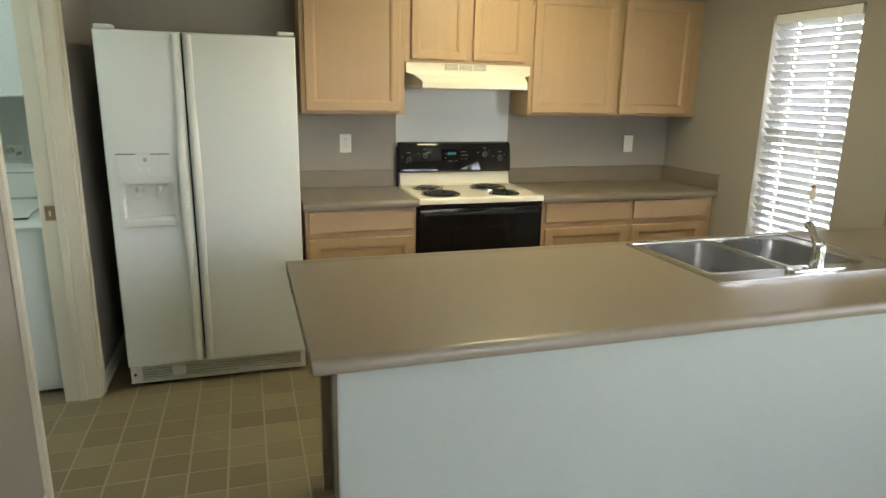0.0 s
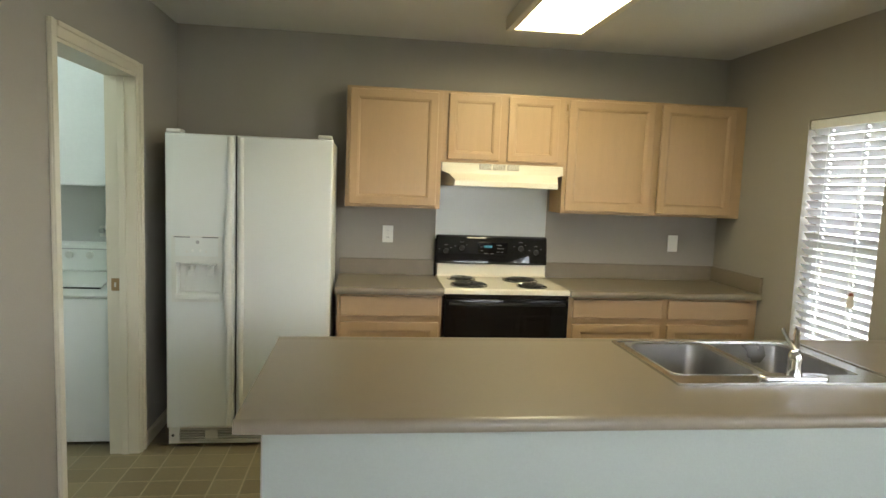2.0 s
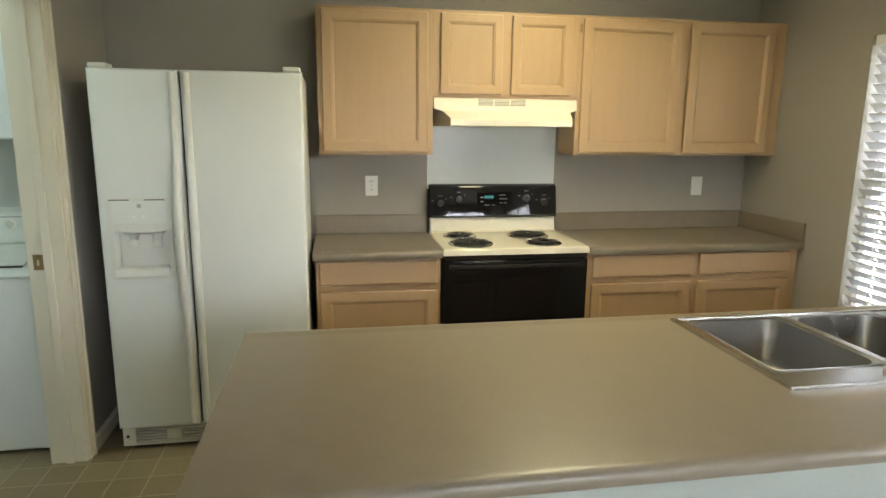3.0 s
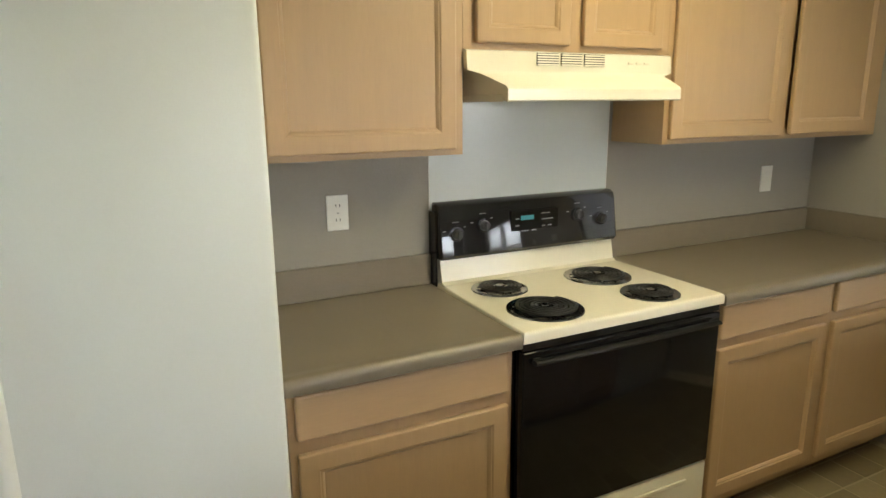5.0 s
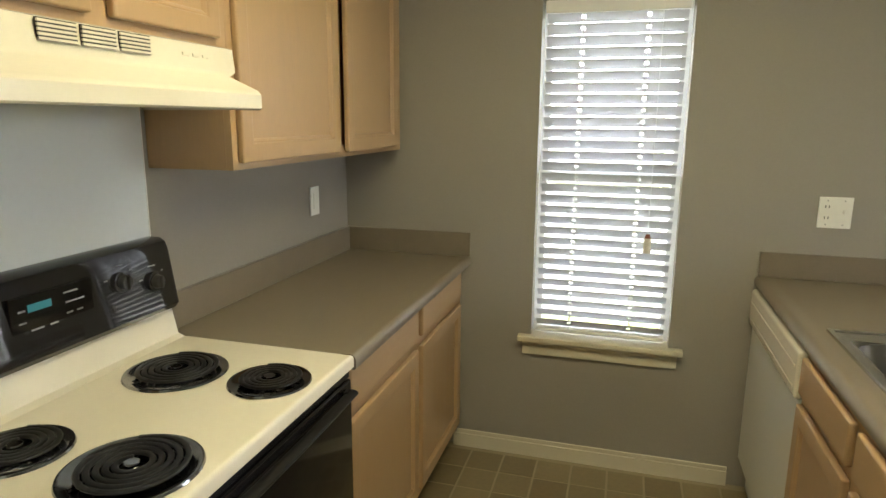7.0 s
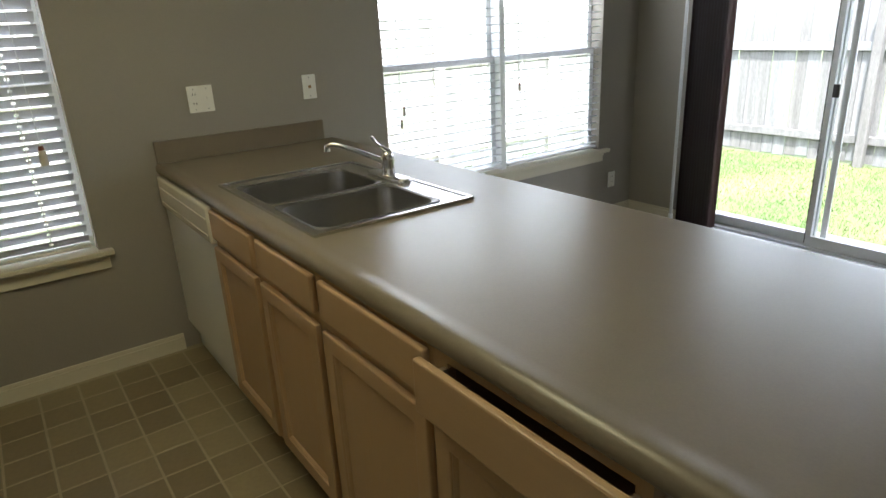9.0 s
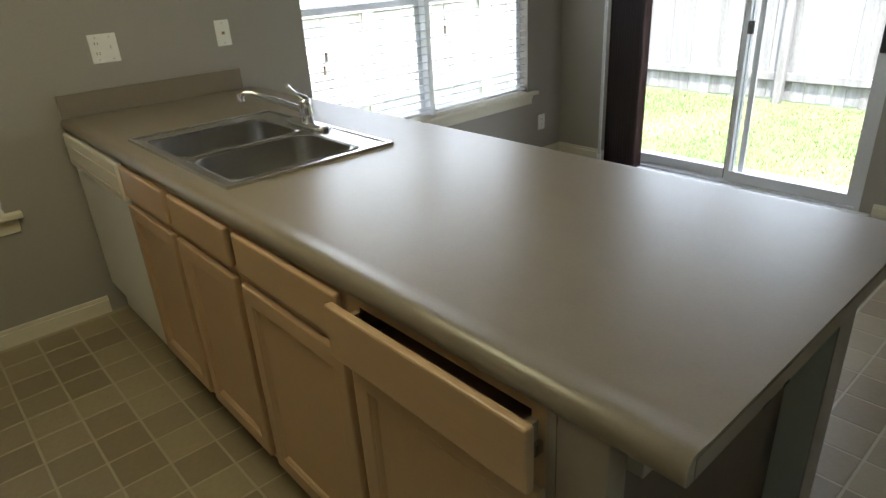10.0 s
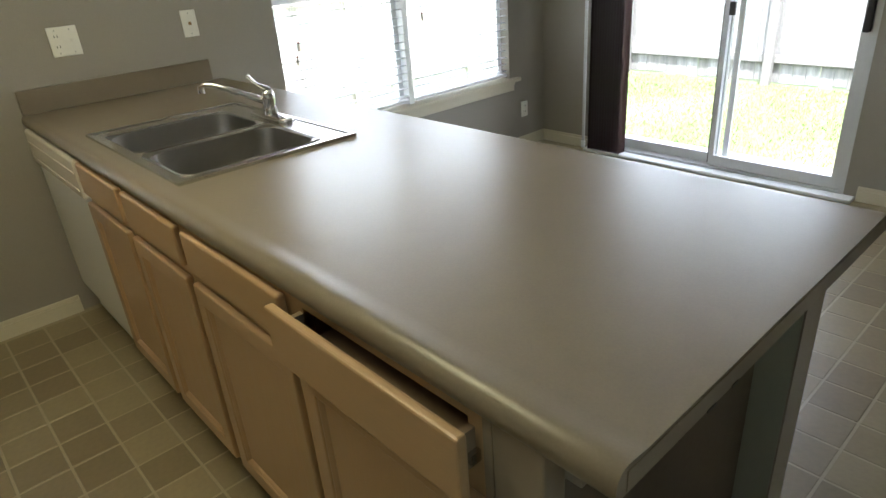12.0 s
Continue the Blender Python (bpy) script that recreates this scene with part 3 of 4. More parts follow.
c = thing("worktop", "taupe laminate worktop with an upstand beside the refrigerator", "worktop", "worktops", (1.3, 6.0, CT - 0.04))
part("top", extrude_x(edge_profile(5.697, YB, -1), 1.016, 1.655), M_LAMINATE, c, smooth=True)
part("upstand", box(1.016, 1.655, YB - 0.02, YB, CT + 0.0005, CT + 0.108, 0.004), M_LAMINATE, c)
c = thing("worktop", "taupe laminate worktop with upstands in the corner", "worktop", "worktops", (3.08, 6.0, CT - 0.04))
part("top", extrude_x(edge_profile(5.697, YB, -1), 2.438, XE - 0.002), M_LAMINATE, c, smooth=True)
part("upstand", box(2.438, XE - 0.0225, YB - 0.02, YB, CT + 0.0005, CT + 0.108, 0.004), M_LAMINATE, c)
part("side_upstand", box(XE - 0.022, XE - 0.002, 5.70, YB, CT + 0.0005, CT + 0.108, 0.004), M_LAMINATE, c)

PX0, PYK, PYD = 0.855, 4.548, 3.645
SX0, SX1, SY0, SY1 = 2.197, 3.018, 3.915, 4.475     # sink rim
pk = edge_profile(PYK, 3.0, 1, 0.022)[:-2]
pd = edge_profile(PYD, 3.0, -1, 0.020, lip=0.0)[:-2]
c = thing("worktop", "taupe laminate peninsula worktop with rounded edges and a sink cut-out", "worktop", "worktops", (2.2, 4.1, CT - 0.04))
b = extrude_x(pk + pd[::-1], PX0, SX0 + 0.02)
extrude_x(pk + [(SY1 - 0.02, CT - 0.038), (SY1 - 0.02, CT)], SX0 + 0.02, SX1 - 0.02, b)
extrude_x([(SY0 + 0.02, CT), (SY0 + 0.02, CT - 0.038)] + pd[::-1], SX0 + 0.02, SX1 - 0.02, b)
extrude_x(pk + pd[::-1], SX1 - 0.02, XE - 0.002, b)
bmesh.ops.remove_doubles(b, verts=b.verts, dist=0.0002)
part("top", b, M_LAMINATE, c, smooth=True)
part("end_strip", box(PX0 - 0.0015, PX0 - 0.0003, PYD + 0.02, PYK - 0.02, CT - 0.034, CT - 0.004), M_LAMINATE, c, "thin laminate edge strip")
part("side_upstand", box(XE - 0.022, XE - 0.002, 3.718, 4.54, CT + 0.0005, CT + 0.10, 0.004), M_LAMINATE, c)

# ---- peninsula ----
setting("half_wall", slab("y", 3.705, 3.80, 0.921, XE - 0.0005, 0, CT - 0.0385), M_PONY, "pale grey painted half wall under the peninsula worktop", "half wall")
setting("half_wall_end", box(0.9165, 0.9205, 3.7055, 3.7995, 0.0, CT - 0.039), M_WALL, "taupe painted end of the half wall", "trim")
KF = 4.534   # face frame front, facing +y


def peninsula_cabinet(x0, x1, doors, label, opened=None, filler=0.0):
    c = thing("base_cabinet", label, "base cabinet", "base cabinets", ((x0 + x1) / 2, 4.1, 0))
    holes = []
    for a, d in doors:
        holes += [(a + 0.03, d - 0.03, 0.14, 0.70), (a + 0.03, d - 0.03, 0.765, 0.85)]
    back, bod = 3.815, 0.018
    part("body", slab("y", back, KF - 0.02, x0, x1, 0.10, 0.873, [(x0 + bod, x1 - bod, 0.118, 0.88)]), M_MAPLE, c)
    part("back", box(x0 + bod + 0.0005, x1 - bod - 0.0005, back, back + 0.008, 0.1185, 0.873), M_MAPLE, c)
    part("face_frame", slab("y", KF - 0.0195, KF, x0, x1, 0.10, 0.873, holes), M_MAPLE, c)
    part("toe_kick", box(x0, x1, KF - 0.085, KF - 0.07, 0.001, 0.0995), M_CABIN, c)
    for a, d in doors:
        cab_door(c, a, d, 0.125, 0.722, KF + 0.0195, 1)
        if opened != (a, d):
            drawer_front(c, a, d, 0.752, 0.862, KF + 0.0195, 1)
    return c


c = peninsula_cabinet(1.045, 1.561, ((1.062, 1.548),), "light maple peninsula cabinet with its drawer standing open", (1.062, 1.548))
OPEN = 0.038
dr = part("drawer", box(1.053, 1.552, KF + OPEN, KF + OPEN + 0.019, 0.752, 0.868, 0.005), M_MAPLE_H, c, "open maple drawer")
b = box(1.08, 1.092, 4.02, KF + OPEN - 0.0005, 0.772, 0.838)
box(1.518, 1.530, 4.02, KF + OPEN - 0.0005, 0.772, 0.838, bm=b)
box(1.0925, 1.5175, 4.02, KF + OPEN - 0.0005, 0.772, 0.780, bm=b)
part("drawer_box", b, M_CABIN, dr)
part("runner", box(1.070, 1.0785, 4.1, KF + OPEN - 0.02, 0.785, 0.805, 0.001), M_STEEL, dr, "white metal drawer runner")
peninsula_cabinet(1.562, 2.058, ((1.572, 2.042),), "light maple peninsula cabinet with a drawer and a door")
peninsula_cabinet(2.059, 2.945, ((2.080, 2.477), (2.517, 2.928)), "light maple sink cabinet with two false fronts and two doors")
setting("end_panel", slab("x", 0.992, 1.044, 3.8005, 4.495, 0.0, 0.873), M_END, "recessed brown end panel of the peninsula, darkened as if in shade", "panel")
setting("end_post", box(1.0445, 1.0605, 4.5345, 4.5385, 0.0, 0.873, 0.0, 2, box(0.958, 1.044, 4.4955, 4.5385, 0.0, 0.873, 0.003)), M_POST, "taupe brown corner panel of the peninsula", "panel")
setting("end_rail", box(0.934, 0.9915, 3.8005, 4.495, 0.800, 0.873, 0.002), M_WALL, "taupe painted rail under the worktop end", "trim")

# dishwasher
d = thing("dishwasher", "white built-in dishwasher under the peninsula worktop", "dishwasher", "", (3.43, 4.2, 0))
part("body", box(2.95, XE - 0.012, 3.88, 4.49, 0.10, 0.868), M_APPL, d)
part("door", box(2.95, XE - 0.012, 4.4905, 4.54, 0.14, 0.715, 0.006), M_APPL, d)
part("control_panel", box(2.95, XE - 0.012, 4.4905, 4.555, 0.72, 0.866, 0.012, 3), M_BISQUE, d, "cream control panel")
for z in (0.748, 0.812):
    part("ridge", box(2.975, XE - 0.035, 4.5545, 4.5585, z, z + 0.007, 0.0015), M_BISQUE, d)
part("kick_panel", box(2.95, XE - 0.012, 4.47, 4.50, 0.002, 0.135, 0.003), M_APPL, d)

# ---- sink and tap ----
s_ = thing("kitchen_sink", "stainless steel double-bowl drop-in sink in the peninsula worktop", "sink", "", ((SX0 + SX1) / 2, 4.16, CT))
BOWLS = ((2.236, 2.562), (2.598, 2.925))
BY0, BY1 = 4.018, 4.440
part("rim", slab("z", CT + 0.0008, CT + 0.007, SX0, SX1, SY0, SY1, [(a, d_, BY0, BY1) for a, d_ in BOWLS]), M_STEEL, s_)
b = slab("z", CT + 0.0072, CT + 0.0105, SX0 + 0.001, SX1 - 0.001, SY0 + 0.001, SY1 - 0.001, [(SX0 + 0.014, SX1 - 0.014, SY0 + 0.014, SY1 - 0.014)])
part("raised_edge", b, M_STEEL, s_)


def bowl(x0, x1, y0, y1, depth, r=0.06):
    """An open basin with rounded corners and a rounded bottom edge."""
    b = bmesh.new()

    def loop(inset, z, rr):
        out = []
        for cx, cy, a0 in ((x1 - inset - rr, y1 - inset - rr, 0), (x0 + inset + rr, y1 - inset - rr, 90), (x0 + inset + rr, y0 + inset + rr, 180), (x1 - inset - rr, y0 + inset + rr, 270)):
            for k in range(7):
                a = radians(a0 + 15 * k)
                out.append(b.verts.new((cx + rr * math.cos(a), cy + rr * math.sin(a), z)))
        return out

    z = CT + 0.0068
    loops = [loop(-0.004, z + 0.0006, 0.02), loop(0.004, z - 0.004, r), loop(0.010, z - depth + 0.04, r)]
    for k in range(1, 6):
        a = math.pi / 2 * k / 5
        loops.append(loop(0.010 + 0.04 * (1 - math.cos(a)), z - depth + 0.04 - 0.04 * math.sin(a), max(0.02, r - 0.03 * (1 - math.cos(a)))))
    loops.append(loop((x1 - x0) / 2 - 0.05, z - depth - 0.004, 0.045))
    for p, q in zip(loops, loops[1:]):
        for k in range(len(p)):
            b.faces.new((p[k], p[(k + 1) % len(p)], q[(k + 1) % len(q)], q[k]))
    b.faces.new(loops[-1])
    bmesh.ops.recalc_face_normals(b, faces=b.faces)
    return b


for a, d_ in BOWLS:
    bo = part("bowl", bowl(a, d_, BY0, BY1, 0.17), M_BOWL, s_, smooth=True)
    m_ = bo.modifiers.new("thickness", "SOLIDIFY")
    m_.thickness, m_.offset = 0.003, -1
    cx, cy = (a + d_) / 2, (BY0 + BY1) / 2
    part("drain", cyl((cx, cy, CT - 0.170), 0.042, 0.006, seg=32, r2=0.038, bevel=0.001), M_CHROME, bo, "round strainer drain", True)

f = thing("kitchen_tap", "chrome single-lever kitchen tap on a long deck plate", "tap", "", (2.635, 3.965, CT + 0.007))
FX, FY = 2.635, 3.965
FZ = CT + 0.0075
b = box(FX - 0.125, FX + 0.125, FY - 0.028, FY + 0.028, FZ, FZ + 0.016, 0.0)
es = [e for e in b.edges if abs(e.verts[0].co.z - e.verts[1].co.z) > 0.01]
bmesh.ops.bevel(b, geom=es, offset=0.026, segments=6, affect="EDGES", profile=0.5)
es = [e for e in b.edges if min(v.co.z for v in e.verts) > FZ + 0.015]
bmesh.ops.bevel(b, geom=es, offset=0.007, segments=3, affect="EDGES", profile=0.5)
part("deck_plate", b, M_CHROME, f, smooth=True)
part("body", sweep([(FX, FY, FZ + 0.012), (FX, FY, FZ + 0.022), (FX, FY, FZ + 0.048), (FX, FY, FZ + 0.068), (FX, FY, FZ + 0.083), (FX, FY, FZ + 0.094), (FX, FY, FZ + 0.101), (FX, FY, FZ + 0.104)], [0.027, 0.024, 0.022, 0.0235, 0.023, 0.019, 0.011, 0.003], 24), M_CHROME, f, smooth=True)
part("spout", sweep([(FX + 0.008, FY + 0.008, FZ + 0.060), (FX + 0.036, FY + 0.049, FZ + 0.082), (FX + 0.073, FY + 0.098, FZ + 0.108), (FX + 0.106, FY + 0.142, FZ + 0.129), (FX + 0.120, FY + 0.161, FZ + 0.132), (FX + 0.130, FY + 0.174, FZ + 0.124), (FX + 0.131, FY + 0.175, FZ + 0.106)],
                   [0.012, 0.011, 0.0105, 0.0105, 0.0105, 0.0115, 0.012], 14), M_CHROME, f, smooth=True)
part("lever", sweep([(FX, FY - 0.004, FZ + 0.096), (FX - 0.002, FY + 0.016, FZ + 0.112), (FX - 0.004, FY + 0.034, FZ + 0.124), (FX - 0.006, FY + 0.050, FZ + 0.140), (FX - 0.008, FY + 0.064, FZ + 0.157), (FX - 0.008, FY + 0.067, FZ + 0.161)], [0.014, 0.008, 0.0055, 0.0055, 0.0075, 0.004], 12), M_CHROME, f, smooth=True)

# wear on the peninsula: chips along the end of the worktop, a screw hole in a door
top_ob = [o for o in bpy.data.objects if o.name.startswith("end_strip")][0]
for k, yy in enumerate((4.33, 4.27)):
    part("chip", box(PX0 - 0.0030, PX0 - 0.0018, yy, yy + 0.022 - 0.005 * k, CT - 0.0365, CT - 0.0325 + 0.001 * k), M_DARK, top_ob, "dark chip in the laminate edge")

# ---- refrigerator ----
fr = thing("refrigerator", "white side-by-side refrigerator with an ice dispenser and long handles", "refrigerator", "", (0.58, 5.95, 0))
RX0, RX1, RF, RZ1, RM = 0.112, 0.996, 5.586, 1.754, 0.480
part("body", box(RX0 + 0.004, RX1 - 0.004, RF + 0.072, 6.24, 0.03, RZ1 - 0.002, 0.006), M_APPL, fr)
DX0, DX1, DZ0, DZ1 = 0.158, 0.410, 0.850, 1.060
b = slab("y", RF, RF + 0.066, RX0, RM - 0.004, 0.125, RZ1, [(DX0 + 0.012, DX1 - 0.016, DZ0 + 0.03, DZ1)])
def outer_bevel(b, x0, x1, z0, z1, y, off, seg=4):
    es = []
    for e in b.edges:
        p, q = (v.co for v in e.verts)
        on = [abs(p.y - y) < 1e-5 and abs(q.y - y) < 1e-5]
        rim = any(abs(p[i] - w) < 1e-5 and abs(q[i] - w) < 1e-5 for i, w in ((0, x0), (0, x1), (2, z0), (2, z1)))
        if all(on) and rim:
            es.append(e)
    bmesh.ops.bevel(b, geom=es, offset=off, segments=seg, affect="EDGES", profile=0.5)
    return b


outer_bevel(b, RX0, RM - 0.004, 0.125, RZ1, RF, 0.014)
fz = part("freezer_door", b, M_APPL, fr, smooth=True)
b = slab("y", RF, RF + 0.066, RM + 0.004, RX1, 0.125, RZ1)
outer_bevel(b, RM + 0.004, RX1, 0.125, RZ1, RF, 0.014)
fd = part("fridge_door", b, M_APPL, fr, smooth=True)
part("gasket", box(RM - 0.0038, RM + 0.0038, RF + 0.03, RF + 0.06, 0.13, RZ1 - 0.004), M_DARK, fr)
part("side_gasket", box(RX0 + 0.01, RX1 - 0.01, RF + 0.0665, RF + 0.0715, 0.13, RZ1 - 0.006), M_GREY, fr)


def fridge_handle(parent, x, lean):
    """A tall bowed pull along the inner edge of a door."""
    pts, rad = [], []
    z0, z1 = 0.14, RZ1 - 0.012
    for k in range(29):
        u = k / 28
        z = z0 + (z1 - z0) * u
        g = math.exp(-(((z - 1.02) / 0.30) ** 4))
        pts.append((x - lean * 0.003 * g, RF - 0.004 - 0.030 * g, z))
        rad.append(0.014 + 0.005 * g)
    return part("handle", sweep(pts, rad, 12, flat=(1.0, 0.75), up=(0, 1, 0)), M_APPL_TRIM, parent, "long ivory pull handle", True)


fridge_handle(fz, RM - 0.030, 1)
fridge_handle(fd, RM + 0.030, -1)
dsp = part("dispenser", slab("y", RF - 0.008, RF - 0.0005, DX0 - 0.012, DX1 + 0.004, DZ0 - 0.008, 1.207, [(DX0 + 0.012, DX1 - 0.016, DZ0 + 0.03, DZ1)]), M_APPL_TRIM, fr, "ivory ice and water dispenser surround")
b = box(DX0 + 0.0125, DX1 - 0.0165, RF + 0.0605, RF + 0.065, DZ0 + 0.0305, DZ1 - 0.0005)
part("recess", b, M_APPL_TRIM, dsp)
part("drip_tray", box(DX0 + 0.013, DX1 - 0.017, RF - 0.012, RF + 0.06, DZ0 + 0.0305, DZ0 + 0.040, 0.003), M_APPL_TRIM, dsp)
for xx in (DX0 + 0.075, DX1 - 0.075):
    part("paddle", box(xx - 0.020, xx + 0.020, RF + 0.046, RF + 0.052, DZ1 - 0.085, DZ1 - 0.012, 0.0025, 2), M_APPL_TRIM, dsp)
part("chute_hood", box(DX0 + 0.040, DX1 - 0.044, RF + 0.030, RF + 0.058, DZ1 - 0.022, DZ1 - 0.001, 0.008, 2), M_APPL_TRIM, dsp)
for xx, rr in ((DX0 + 0.082, 0.020), (DX1 - 0.082, 0.014)):
    part("nozzle", cyl((xx, RF + 0.044, DZ1 - 0.046), rr * 0.75, 0.025, seg=16, r2=rr), M_APPL_TRIM, dsp, "ivory dispenser nozzle", True)
part("tray_lip", box(DX0 + 0.006, DX1 - 0.012, RF - 0.020, RF - 0.0085, DZ0 + 0.004, DZ0 + 0.036, 0.005, 2), M_APPL_TRIM, dsp)
part("control_strip", box(DX0 + 0.01, DX1 - 0.02, RF - 0.0105, RF - 0.0085, 1.095, 1.195, 0.0008), M_APPL, dsp)
for a, d_ in ((DX0 + 0.002, DX0 + 0.085), (DX1 - 0.105, DX1 - 0.020)):
    part("top_slot", box(a, d_, RF - 0.0095, RF - 0.0082, 1.1965, 1.2005), M_DARK, dsp)
part("maker_mark", cyl((DX0 + 0.125, RF - 0.0106, 1.172), 0.010, 0.001, "y", 16), M_GREY, dsp, "small oval badge")
for k, xx in enumerate((0.07, 0.10, 0.14, 0.17)):
    part("button", cyl((DX0 + xx, RF - 0.0106, 1.120 + 0.006 * (k in (1, 2))), 0.0070, -0.0015, "y", 16), M_APPL_TRIM if k in (0, 3) else M_PLATE, dsp)
gr = part("grille", slab("y", RF + 0.035, RF + 0.05, RX0 + 0.004, RX1 - 0.004, 0.022, 0.118, [(RX0 + 0.06, RX1 - 0.03, 0.034, 0.108)]), M_APPL_TRIM, fr, "slotted ivory base grille")
part("grille_back", box(RX0 + 0.02, RX1 - 0.02, RF + 0.056, RF + 0.06, 0.025, 0.115), M_DARK, gr)
for k in range(5):
    z = 0.040 + 0.0145 * k
    part("slat", box(RX0 + 0.058, RX1 - 0.028, RF + 0.030, RF + 0.048, z, z + 0.0062, 0.001, 1), M_APPL_TRIM, gr)
part("grille_clip", box(RX0 + 0.20, RX0 + 0.27, RF + 0.027, RF + 0.034, 0.05, 0.10, 0.003), M_APPL_TRIM, gr)
part("grille_screw", cyl((RX0 + 0.025, RF + 0.030, 0.07), 0.007, 0.006, "y", 12), M_DARK, gr)
for xx in (RX0 + 0.045, RX1 - 0.045):
    part("hinge_cap", box(xx - 0.038, xx + 0.038, RF + 0.005, RF + 0.09, RZ1 + 0.0005, RZ1 + 0.022, 0.007, 3), M_APPL_TRIM, fr)
for xx in (RX0 + 0.06, RX1 - 0.06):
    for yy in (RF + 0.12, 6.17):
        part("foot", cyl((xx, yy, 0.0005), 0.02, 0.03, seg=12), M_DARK, fr)

# ---- range ----
rg = thing("electric_range", "bisque and black electric coil range with a black control panel", "range", "", (2.05, 6.0, 0))
GX0, GX1, GF = 1.659, 2.431, 5.700
part("body", box(GX0 + 0.004, GX1 - 0.004, GF + 0.05, 6.282, 0.03, 0.885), M_BLACK, rg)
b = box(GX0, GX1, GF, 6.277, 0.888, 0.922)
es = [e for e in b.edges if min(v.co.z for v in e.verts) > 0.92]
bmesh.ops.bevel(b, geom=es, offset=0.012, segments=4, affect="EDGES", profile=0.5)
part("cooktop", b, M_BISQUE, rg, smooth=True)
b = extrude_x([(6.197, 0.9225), (6.217, 0.93), (6.234, 1.005), (6.277, 1.005), (6.277, 0.9225)], GX0 + 0.012, GX1 - 0.012)
part("riser", b, M_BISQUE, rg)
prof = [(6.218, 1.0055), (6.208, 1.018), (6.230, 1.165), (6.238, 1.186), (6.254, 1.196), (6.286, 1.196), (6.286, 1.186), (6.286, 1.0055)]
b = extrude_x(prof, GX0 + 0.004, GX1 - 0.004)
es = [e for e in b.edges if abs(e.verts[0].co.x - e.verts[1].co.x) < 1e-6]
bmesh.ops.bevel(b, geom=es, offset=0.010, segments=3, affect="EDGES", profile=0.5)
bgd = part("control_panel", b, M_BLACK, rg, "glossy black control panel", True)
part("side_cap", box(GX0 - 0.004, GX0 + 0.0035, 6.232, 6.286, 0.60, 1.17, 0.003), M_BLACK, rg)


def on_panel(x, z):
    return (x, 6.208 + (z - 1.018) * 0.1497, z)


for xx, zz in ((1.727, 1.092), (1.835, 1.113), (2.242, 1.118), (2.348, 1.094)):
    p = on_panel(xx, zz)
    k = part("knob", cyl((p[0], p[1] + 0.001, p[2]), 0.026, -0.008, "y", 28, bevel=0.002), M_BLACK, bgd, "", True)
    b = cyl((p[0], p[1] - 0.006, p[2]), 0.019, -0.016, "y", 28, r2=0.016, bevel=0.002)
    part("knob_grip", box(p[0] - 0.004, p[0] + 0.004, p[1] - 0.028, p[1] - 0.016, p[2] - 0.017, p[2] + 0.017, 0.003, 2, b), M_DARK, k)
    for dx, dz, w in ((-0.045, 0.012, 0.012), (0.0, 0.040, 0.026), (0.034, 0.022, 0.008)):
        q = on_panel(xx + dx, zz + dz)
        part("print_bar", box(q[0] - w / 2, q[0] + w / 2, q[1] - 0.0012, q[1] - 0.0003, q[2] - 0.0016, q[2] + 0.0016), M_PRINT, bgd)
q = on_panel(2.065, 1.10)
part("display", box(1.945, 2.150, q[1] - 0.003, q[1] + 0.006, 1.063, 1.153, 0.002), M_BLACKGLASS, bgd)
part("clock_digits", box(1.985, 2.041, q[1] - 0.0046, q[1] - 0.0034, 1.117, 1.133), M_TEAL, bgd, "teal lit clock digits")
for i, (dx, dz, w) in enumerate(((2.005, 1.115, 0.016), (2.005, 1.090, 0.016), (2.115, 1.128, 0.036), (2.118, 1.106, 0.030), (2.150, 1.106, 0.016), (2.118, 1.082, 0.016), (2.145, 1.082, 0.016), (2.03, 1.070, 0.03), (2.075, 1.070, 0.02))):
    part("print_bar", box(dx - 0.042, dx - 0.042 + w, q[1] - 0.0042, q[1] - 0.0032, dz + 0.0062, dz + 0.0098), M_PRINT, bgd)
# oven door
part("front_strip", box(GX0 + 0.006, GX1 - 0.006, GF + 0.012, GF + 0.049, 0.862, 0.887), M_BLACK, rg)
od = part("oven_door", box(GX0 + 0.004, GX1 - 0.004, GF + 0.006, GF + 0.048, 0.325, 0.858, 0.006, 3), M_BLACKGLASS, rg, "glossy black oven door", True)
pts = []
for k in range(15):
    u = k / 14
    pts.append((GX0 + 0.03 + (GX1 - GX0 - 0.06) * u, GF - 0.010 - 0.006 * math.sin(math.pi * u), 0.832))
part("oven_handle", sweep(pts, 0.010, 12, flat=(1.5, 0.8)), M_BLACK_SATIN, od, "black bowed oven handle", True)
for xx in (GX0 + 0.045, GX1 - 0.045):
    part("handle_mount", box(xx - 0.012, xx + 0.012, GF - 0.008, GF + 0.0055, 0.822, 0.842, 0.003), M_BLACK_SATIN, od)
dw = part("storage_drawer", box(GX0 + 0.004, GX1 - 0.004, GF + 0.010, GF + 0.048, 0.095, 0.318, 0.006, 3), M_BISQUE, rg, "bisque storage drawer", True)
part("drawer_pull", box(GX0 + 0.10, GX1 - 0.10, GF + 0.002, GF + 0.0095, 0.262, 0.278, 0.003), M_BISQUE, dw)
part("plinth", box(GX0 + 0.02, GX1 - 0.02, GF + 0.09, GF + 0.11, 0.0005, 0.03), M_DARK, rg)


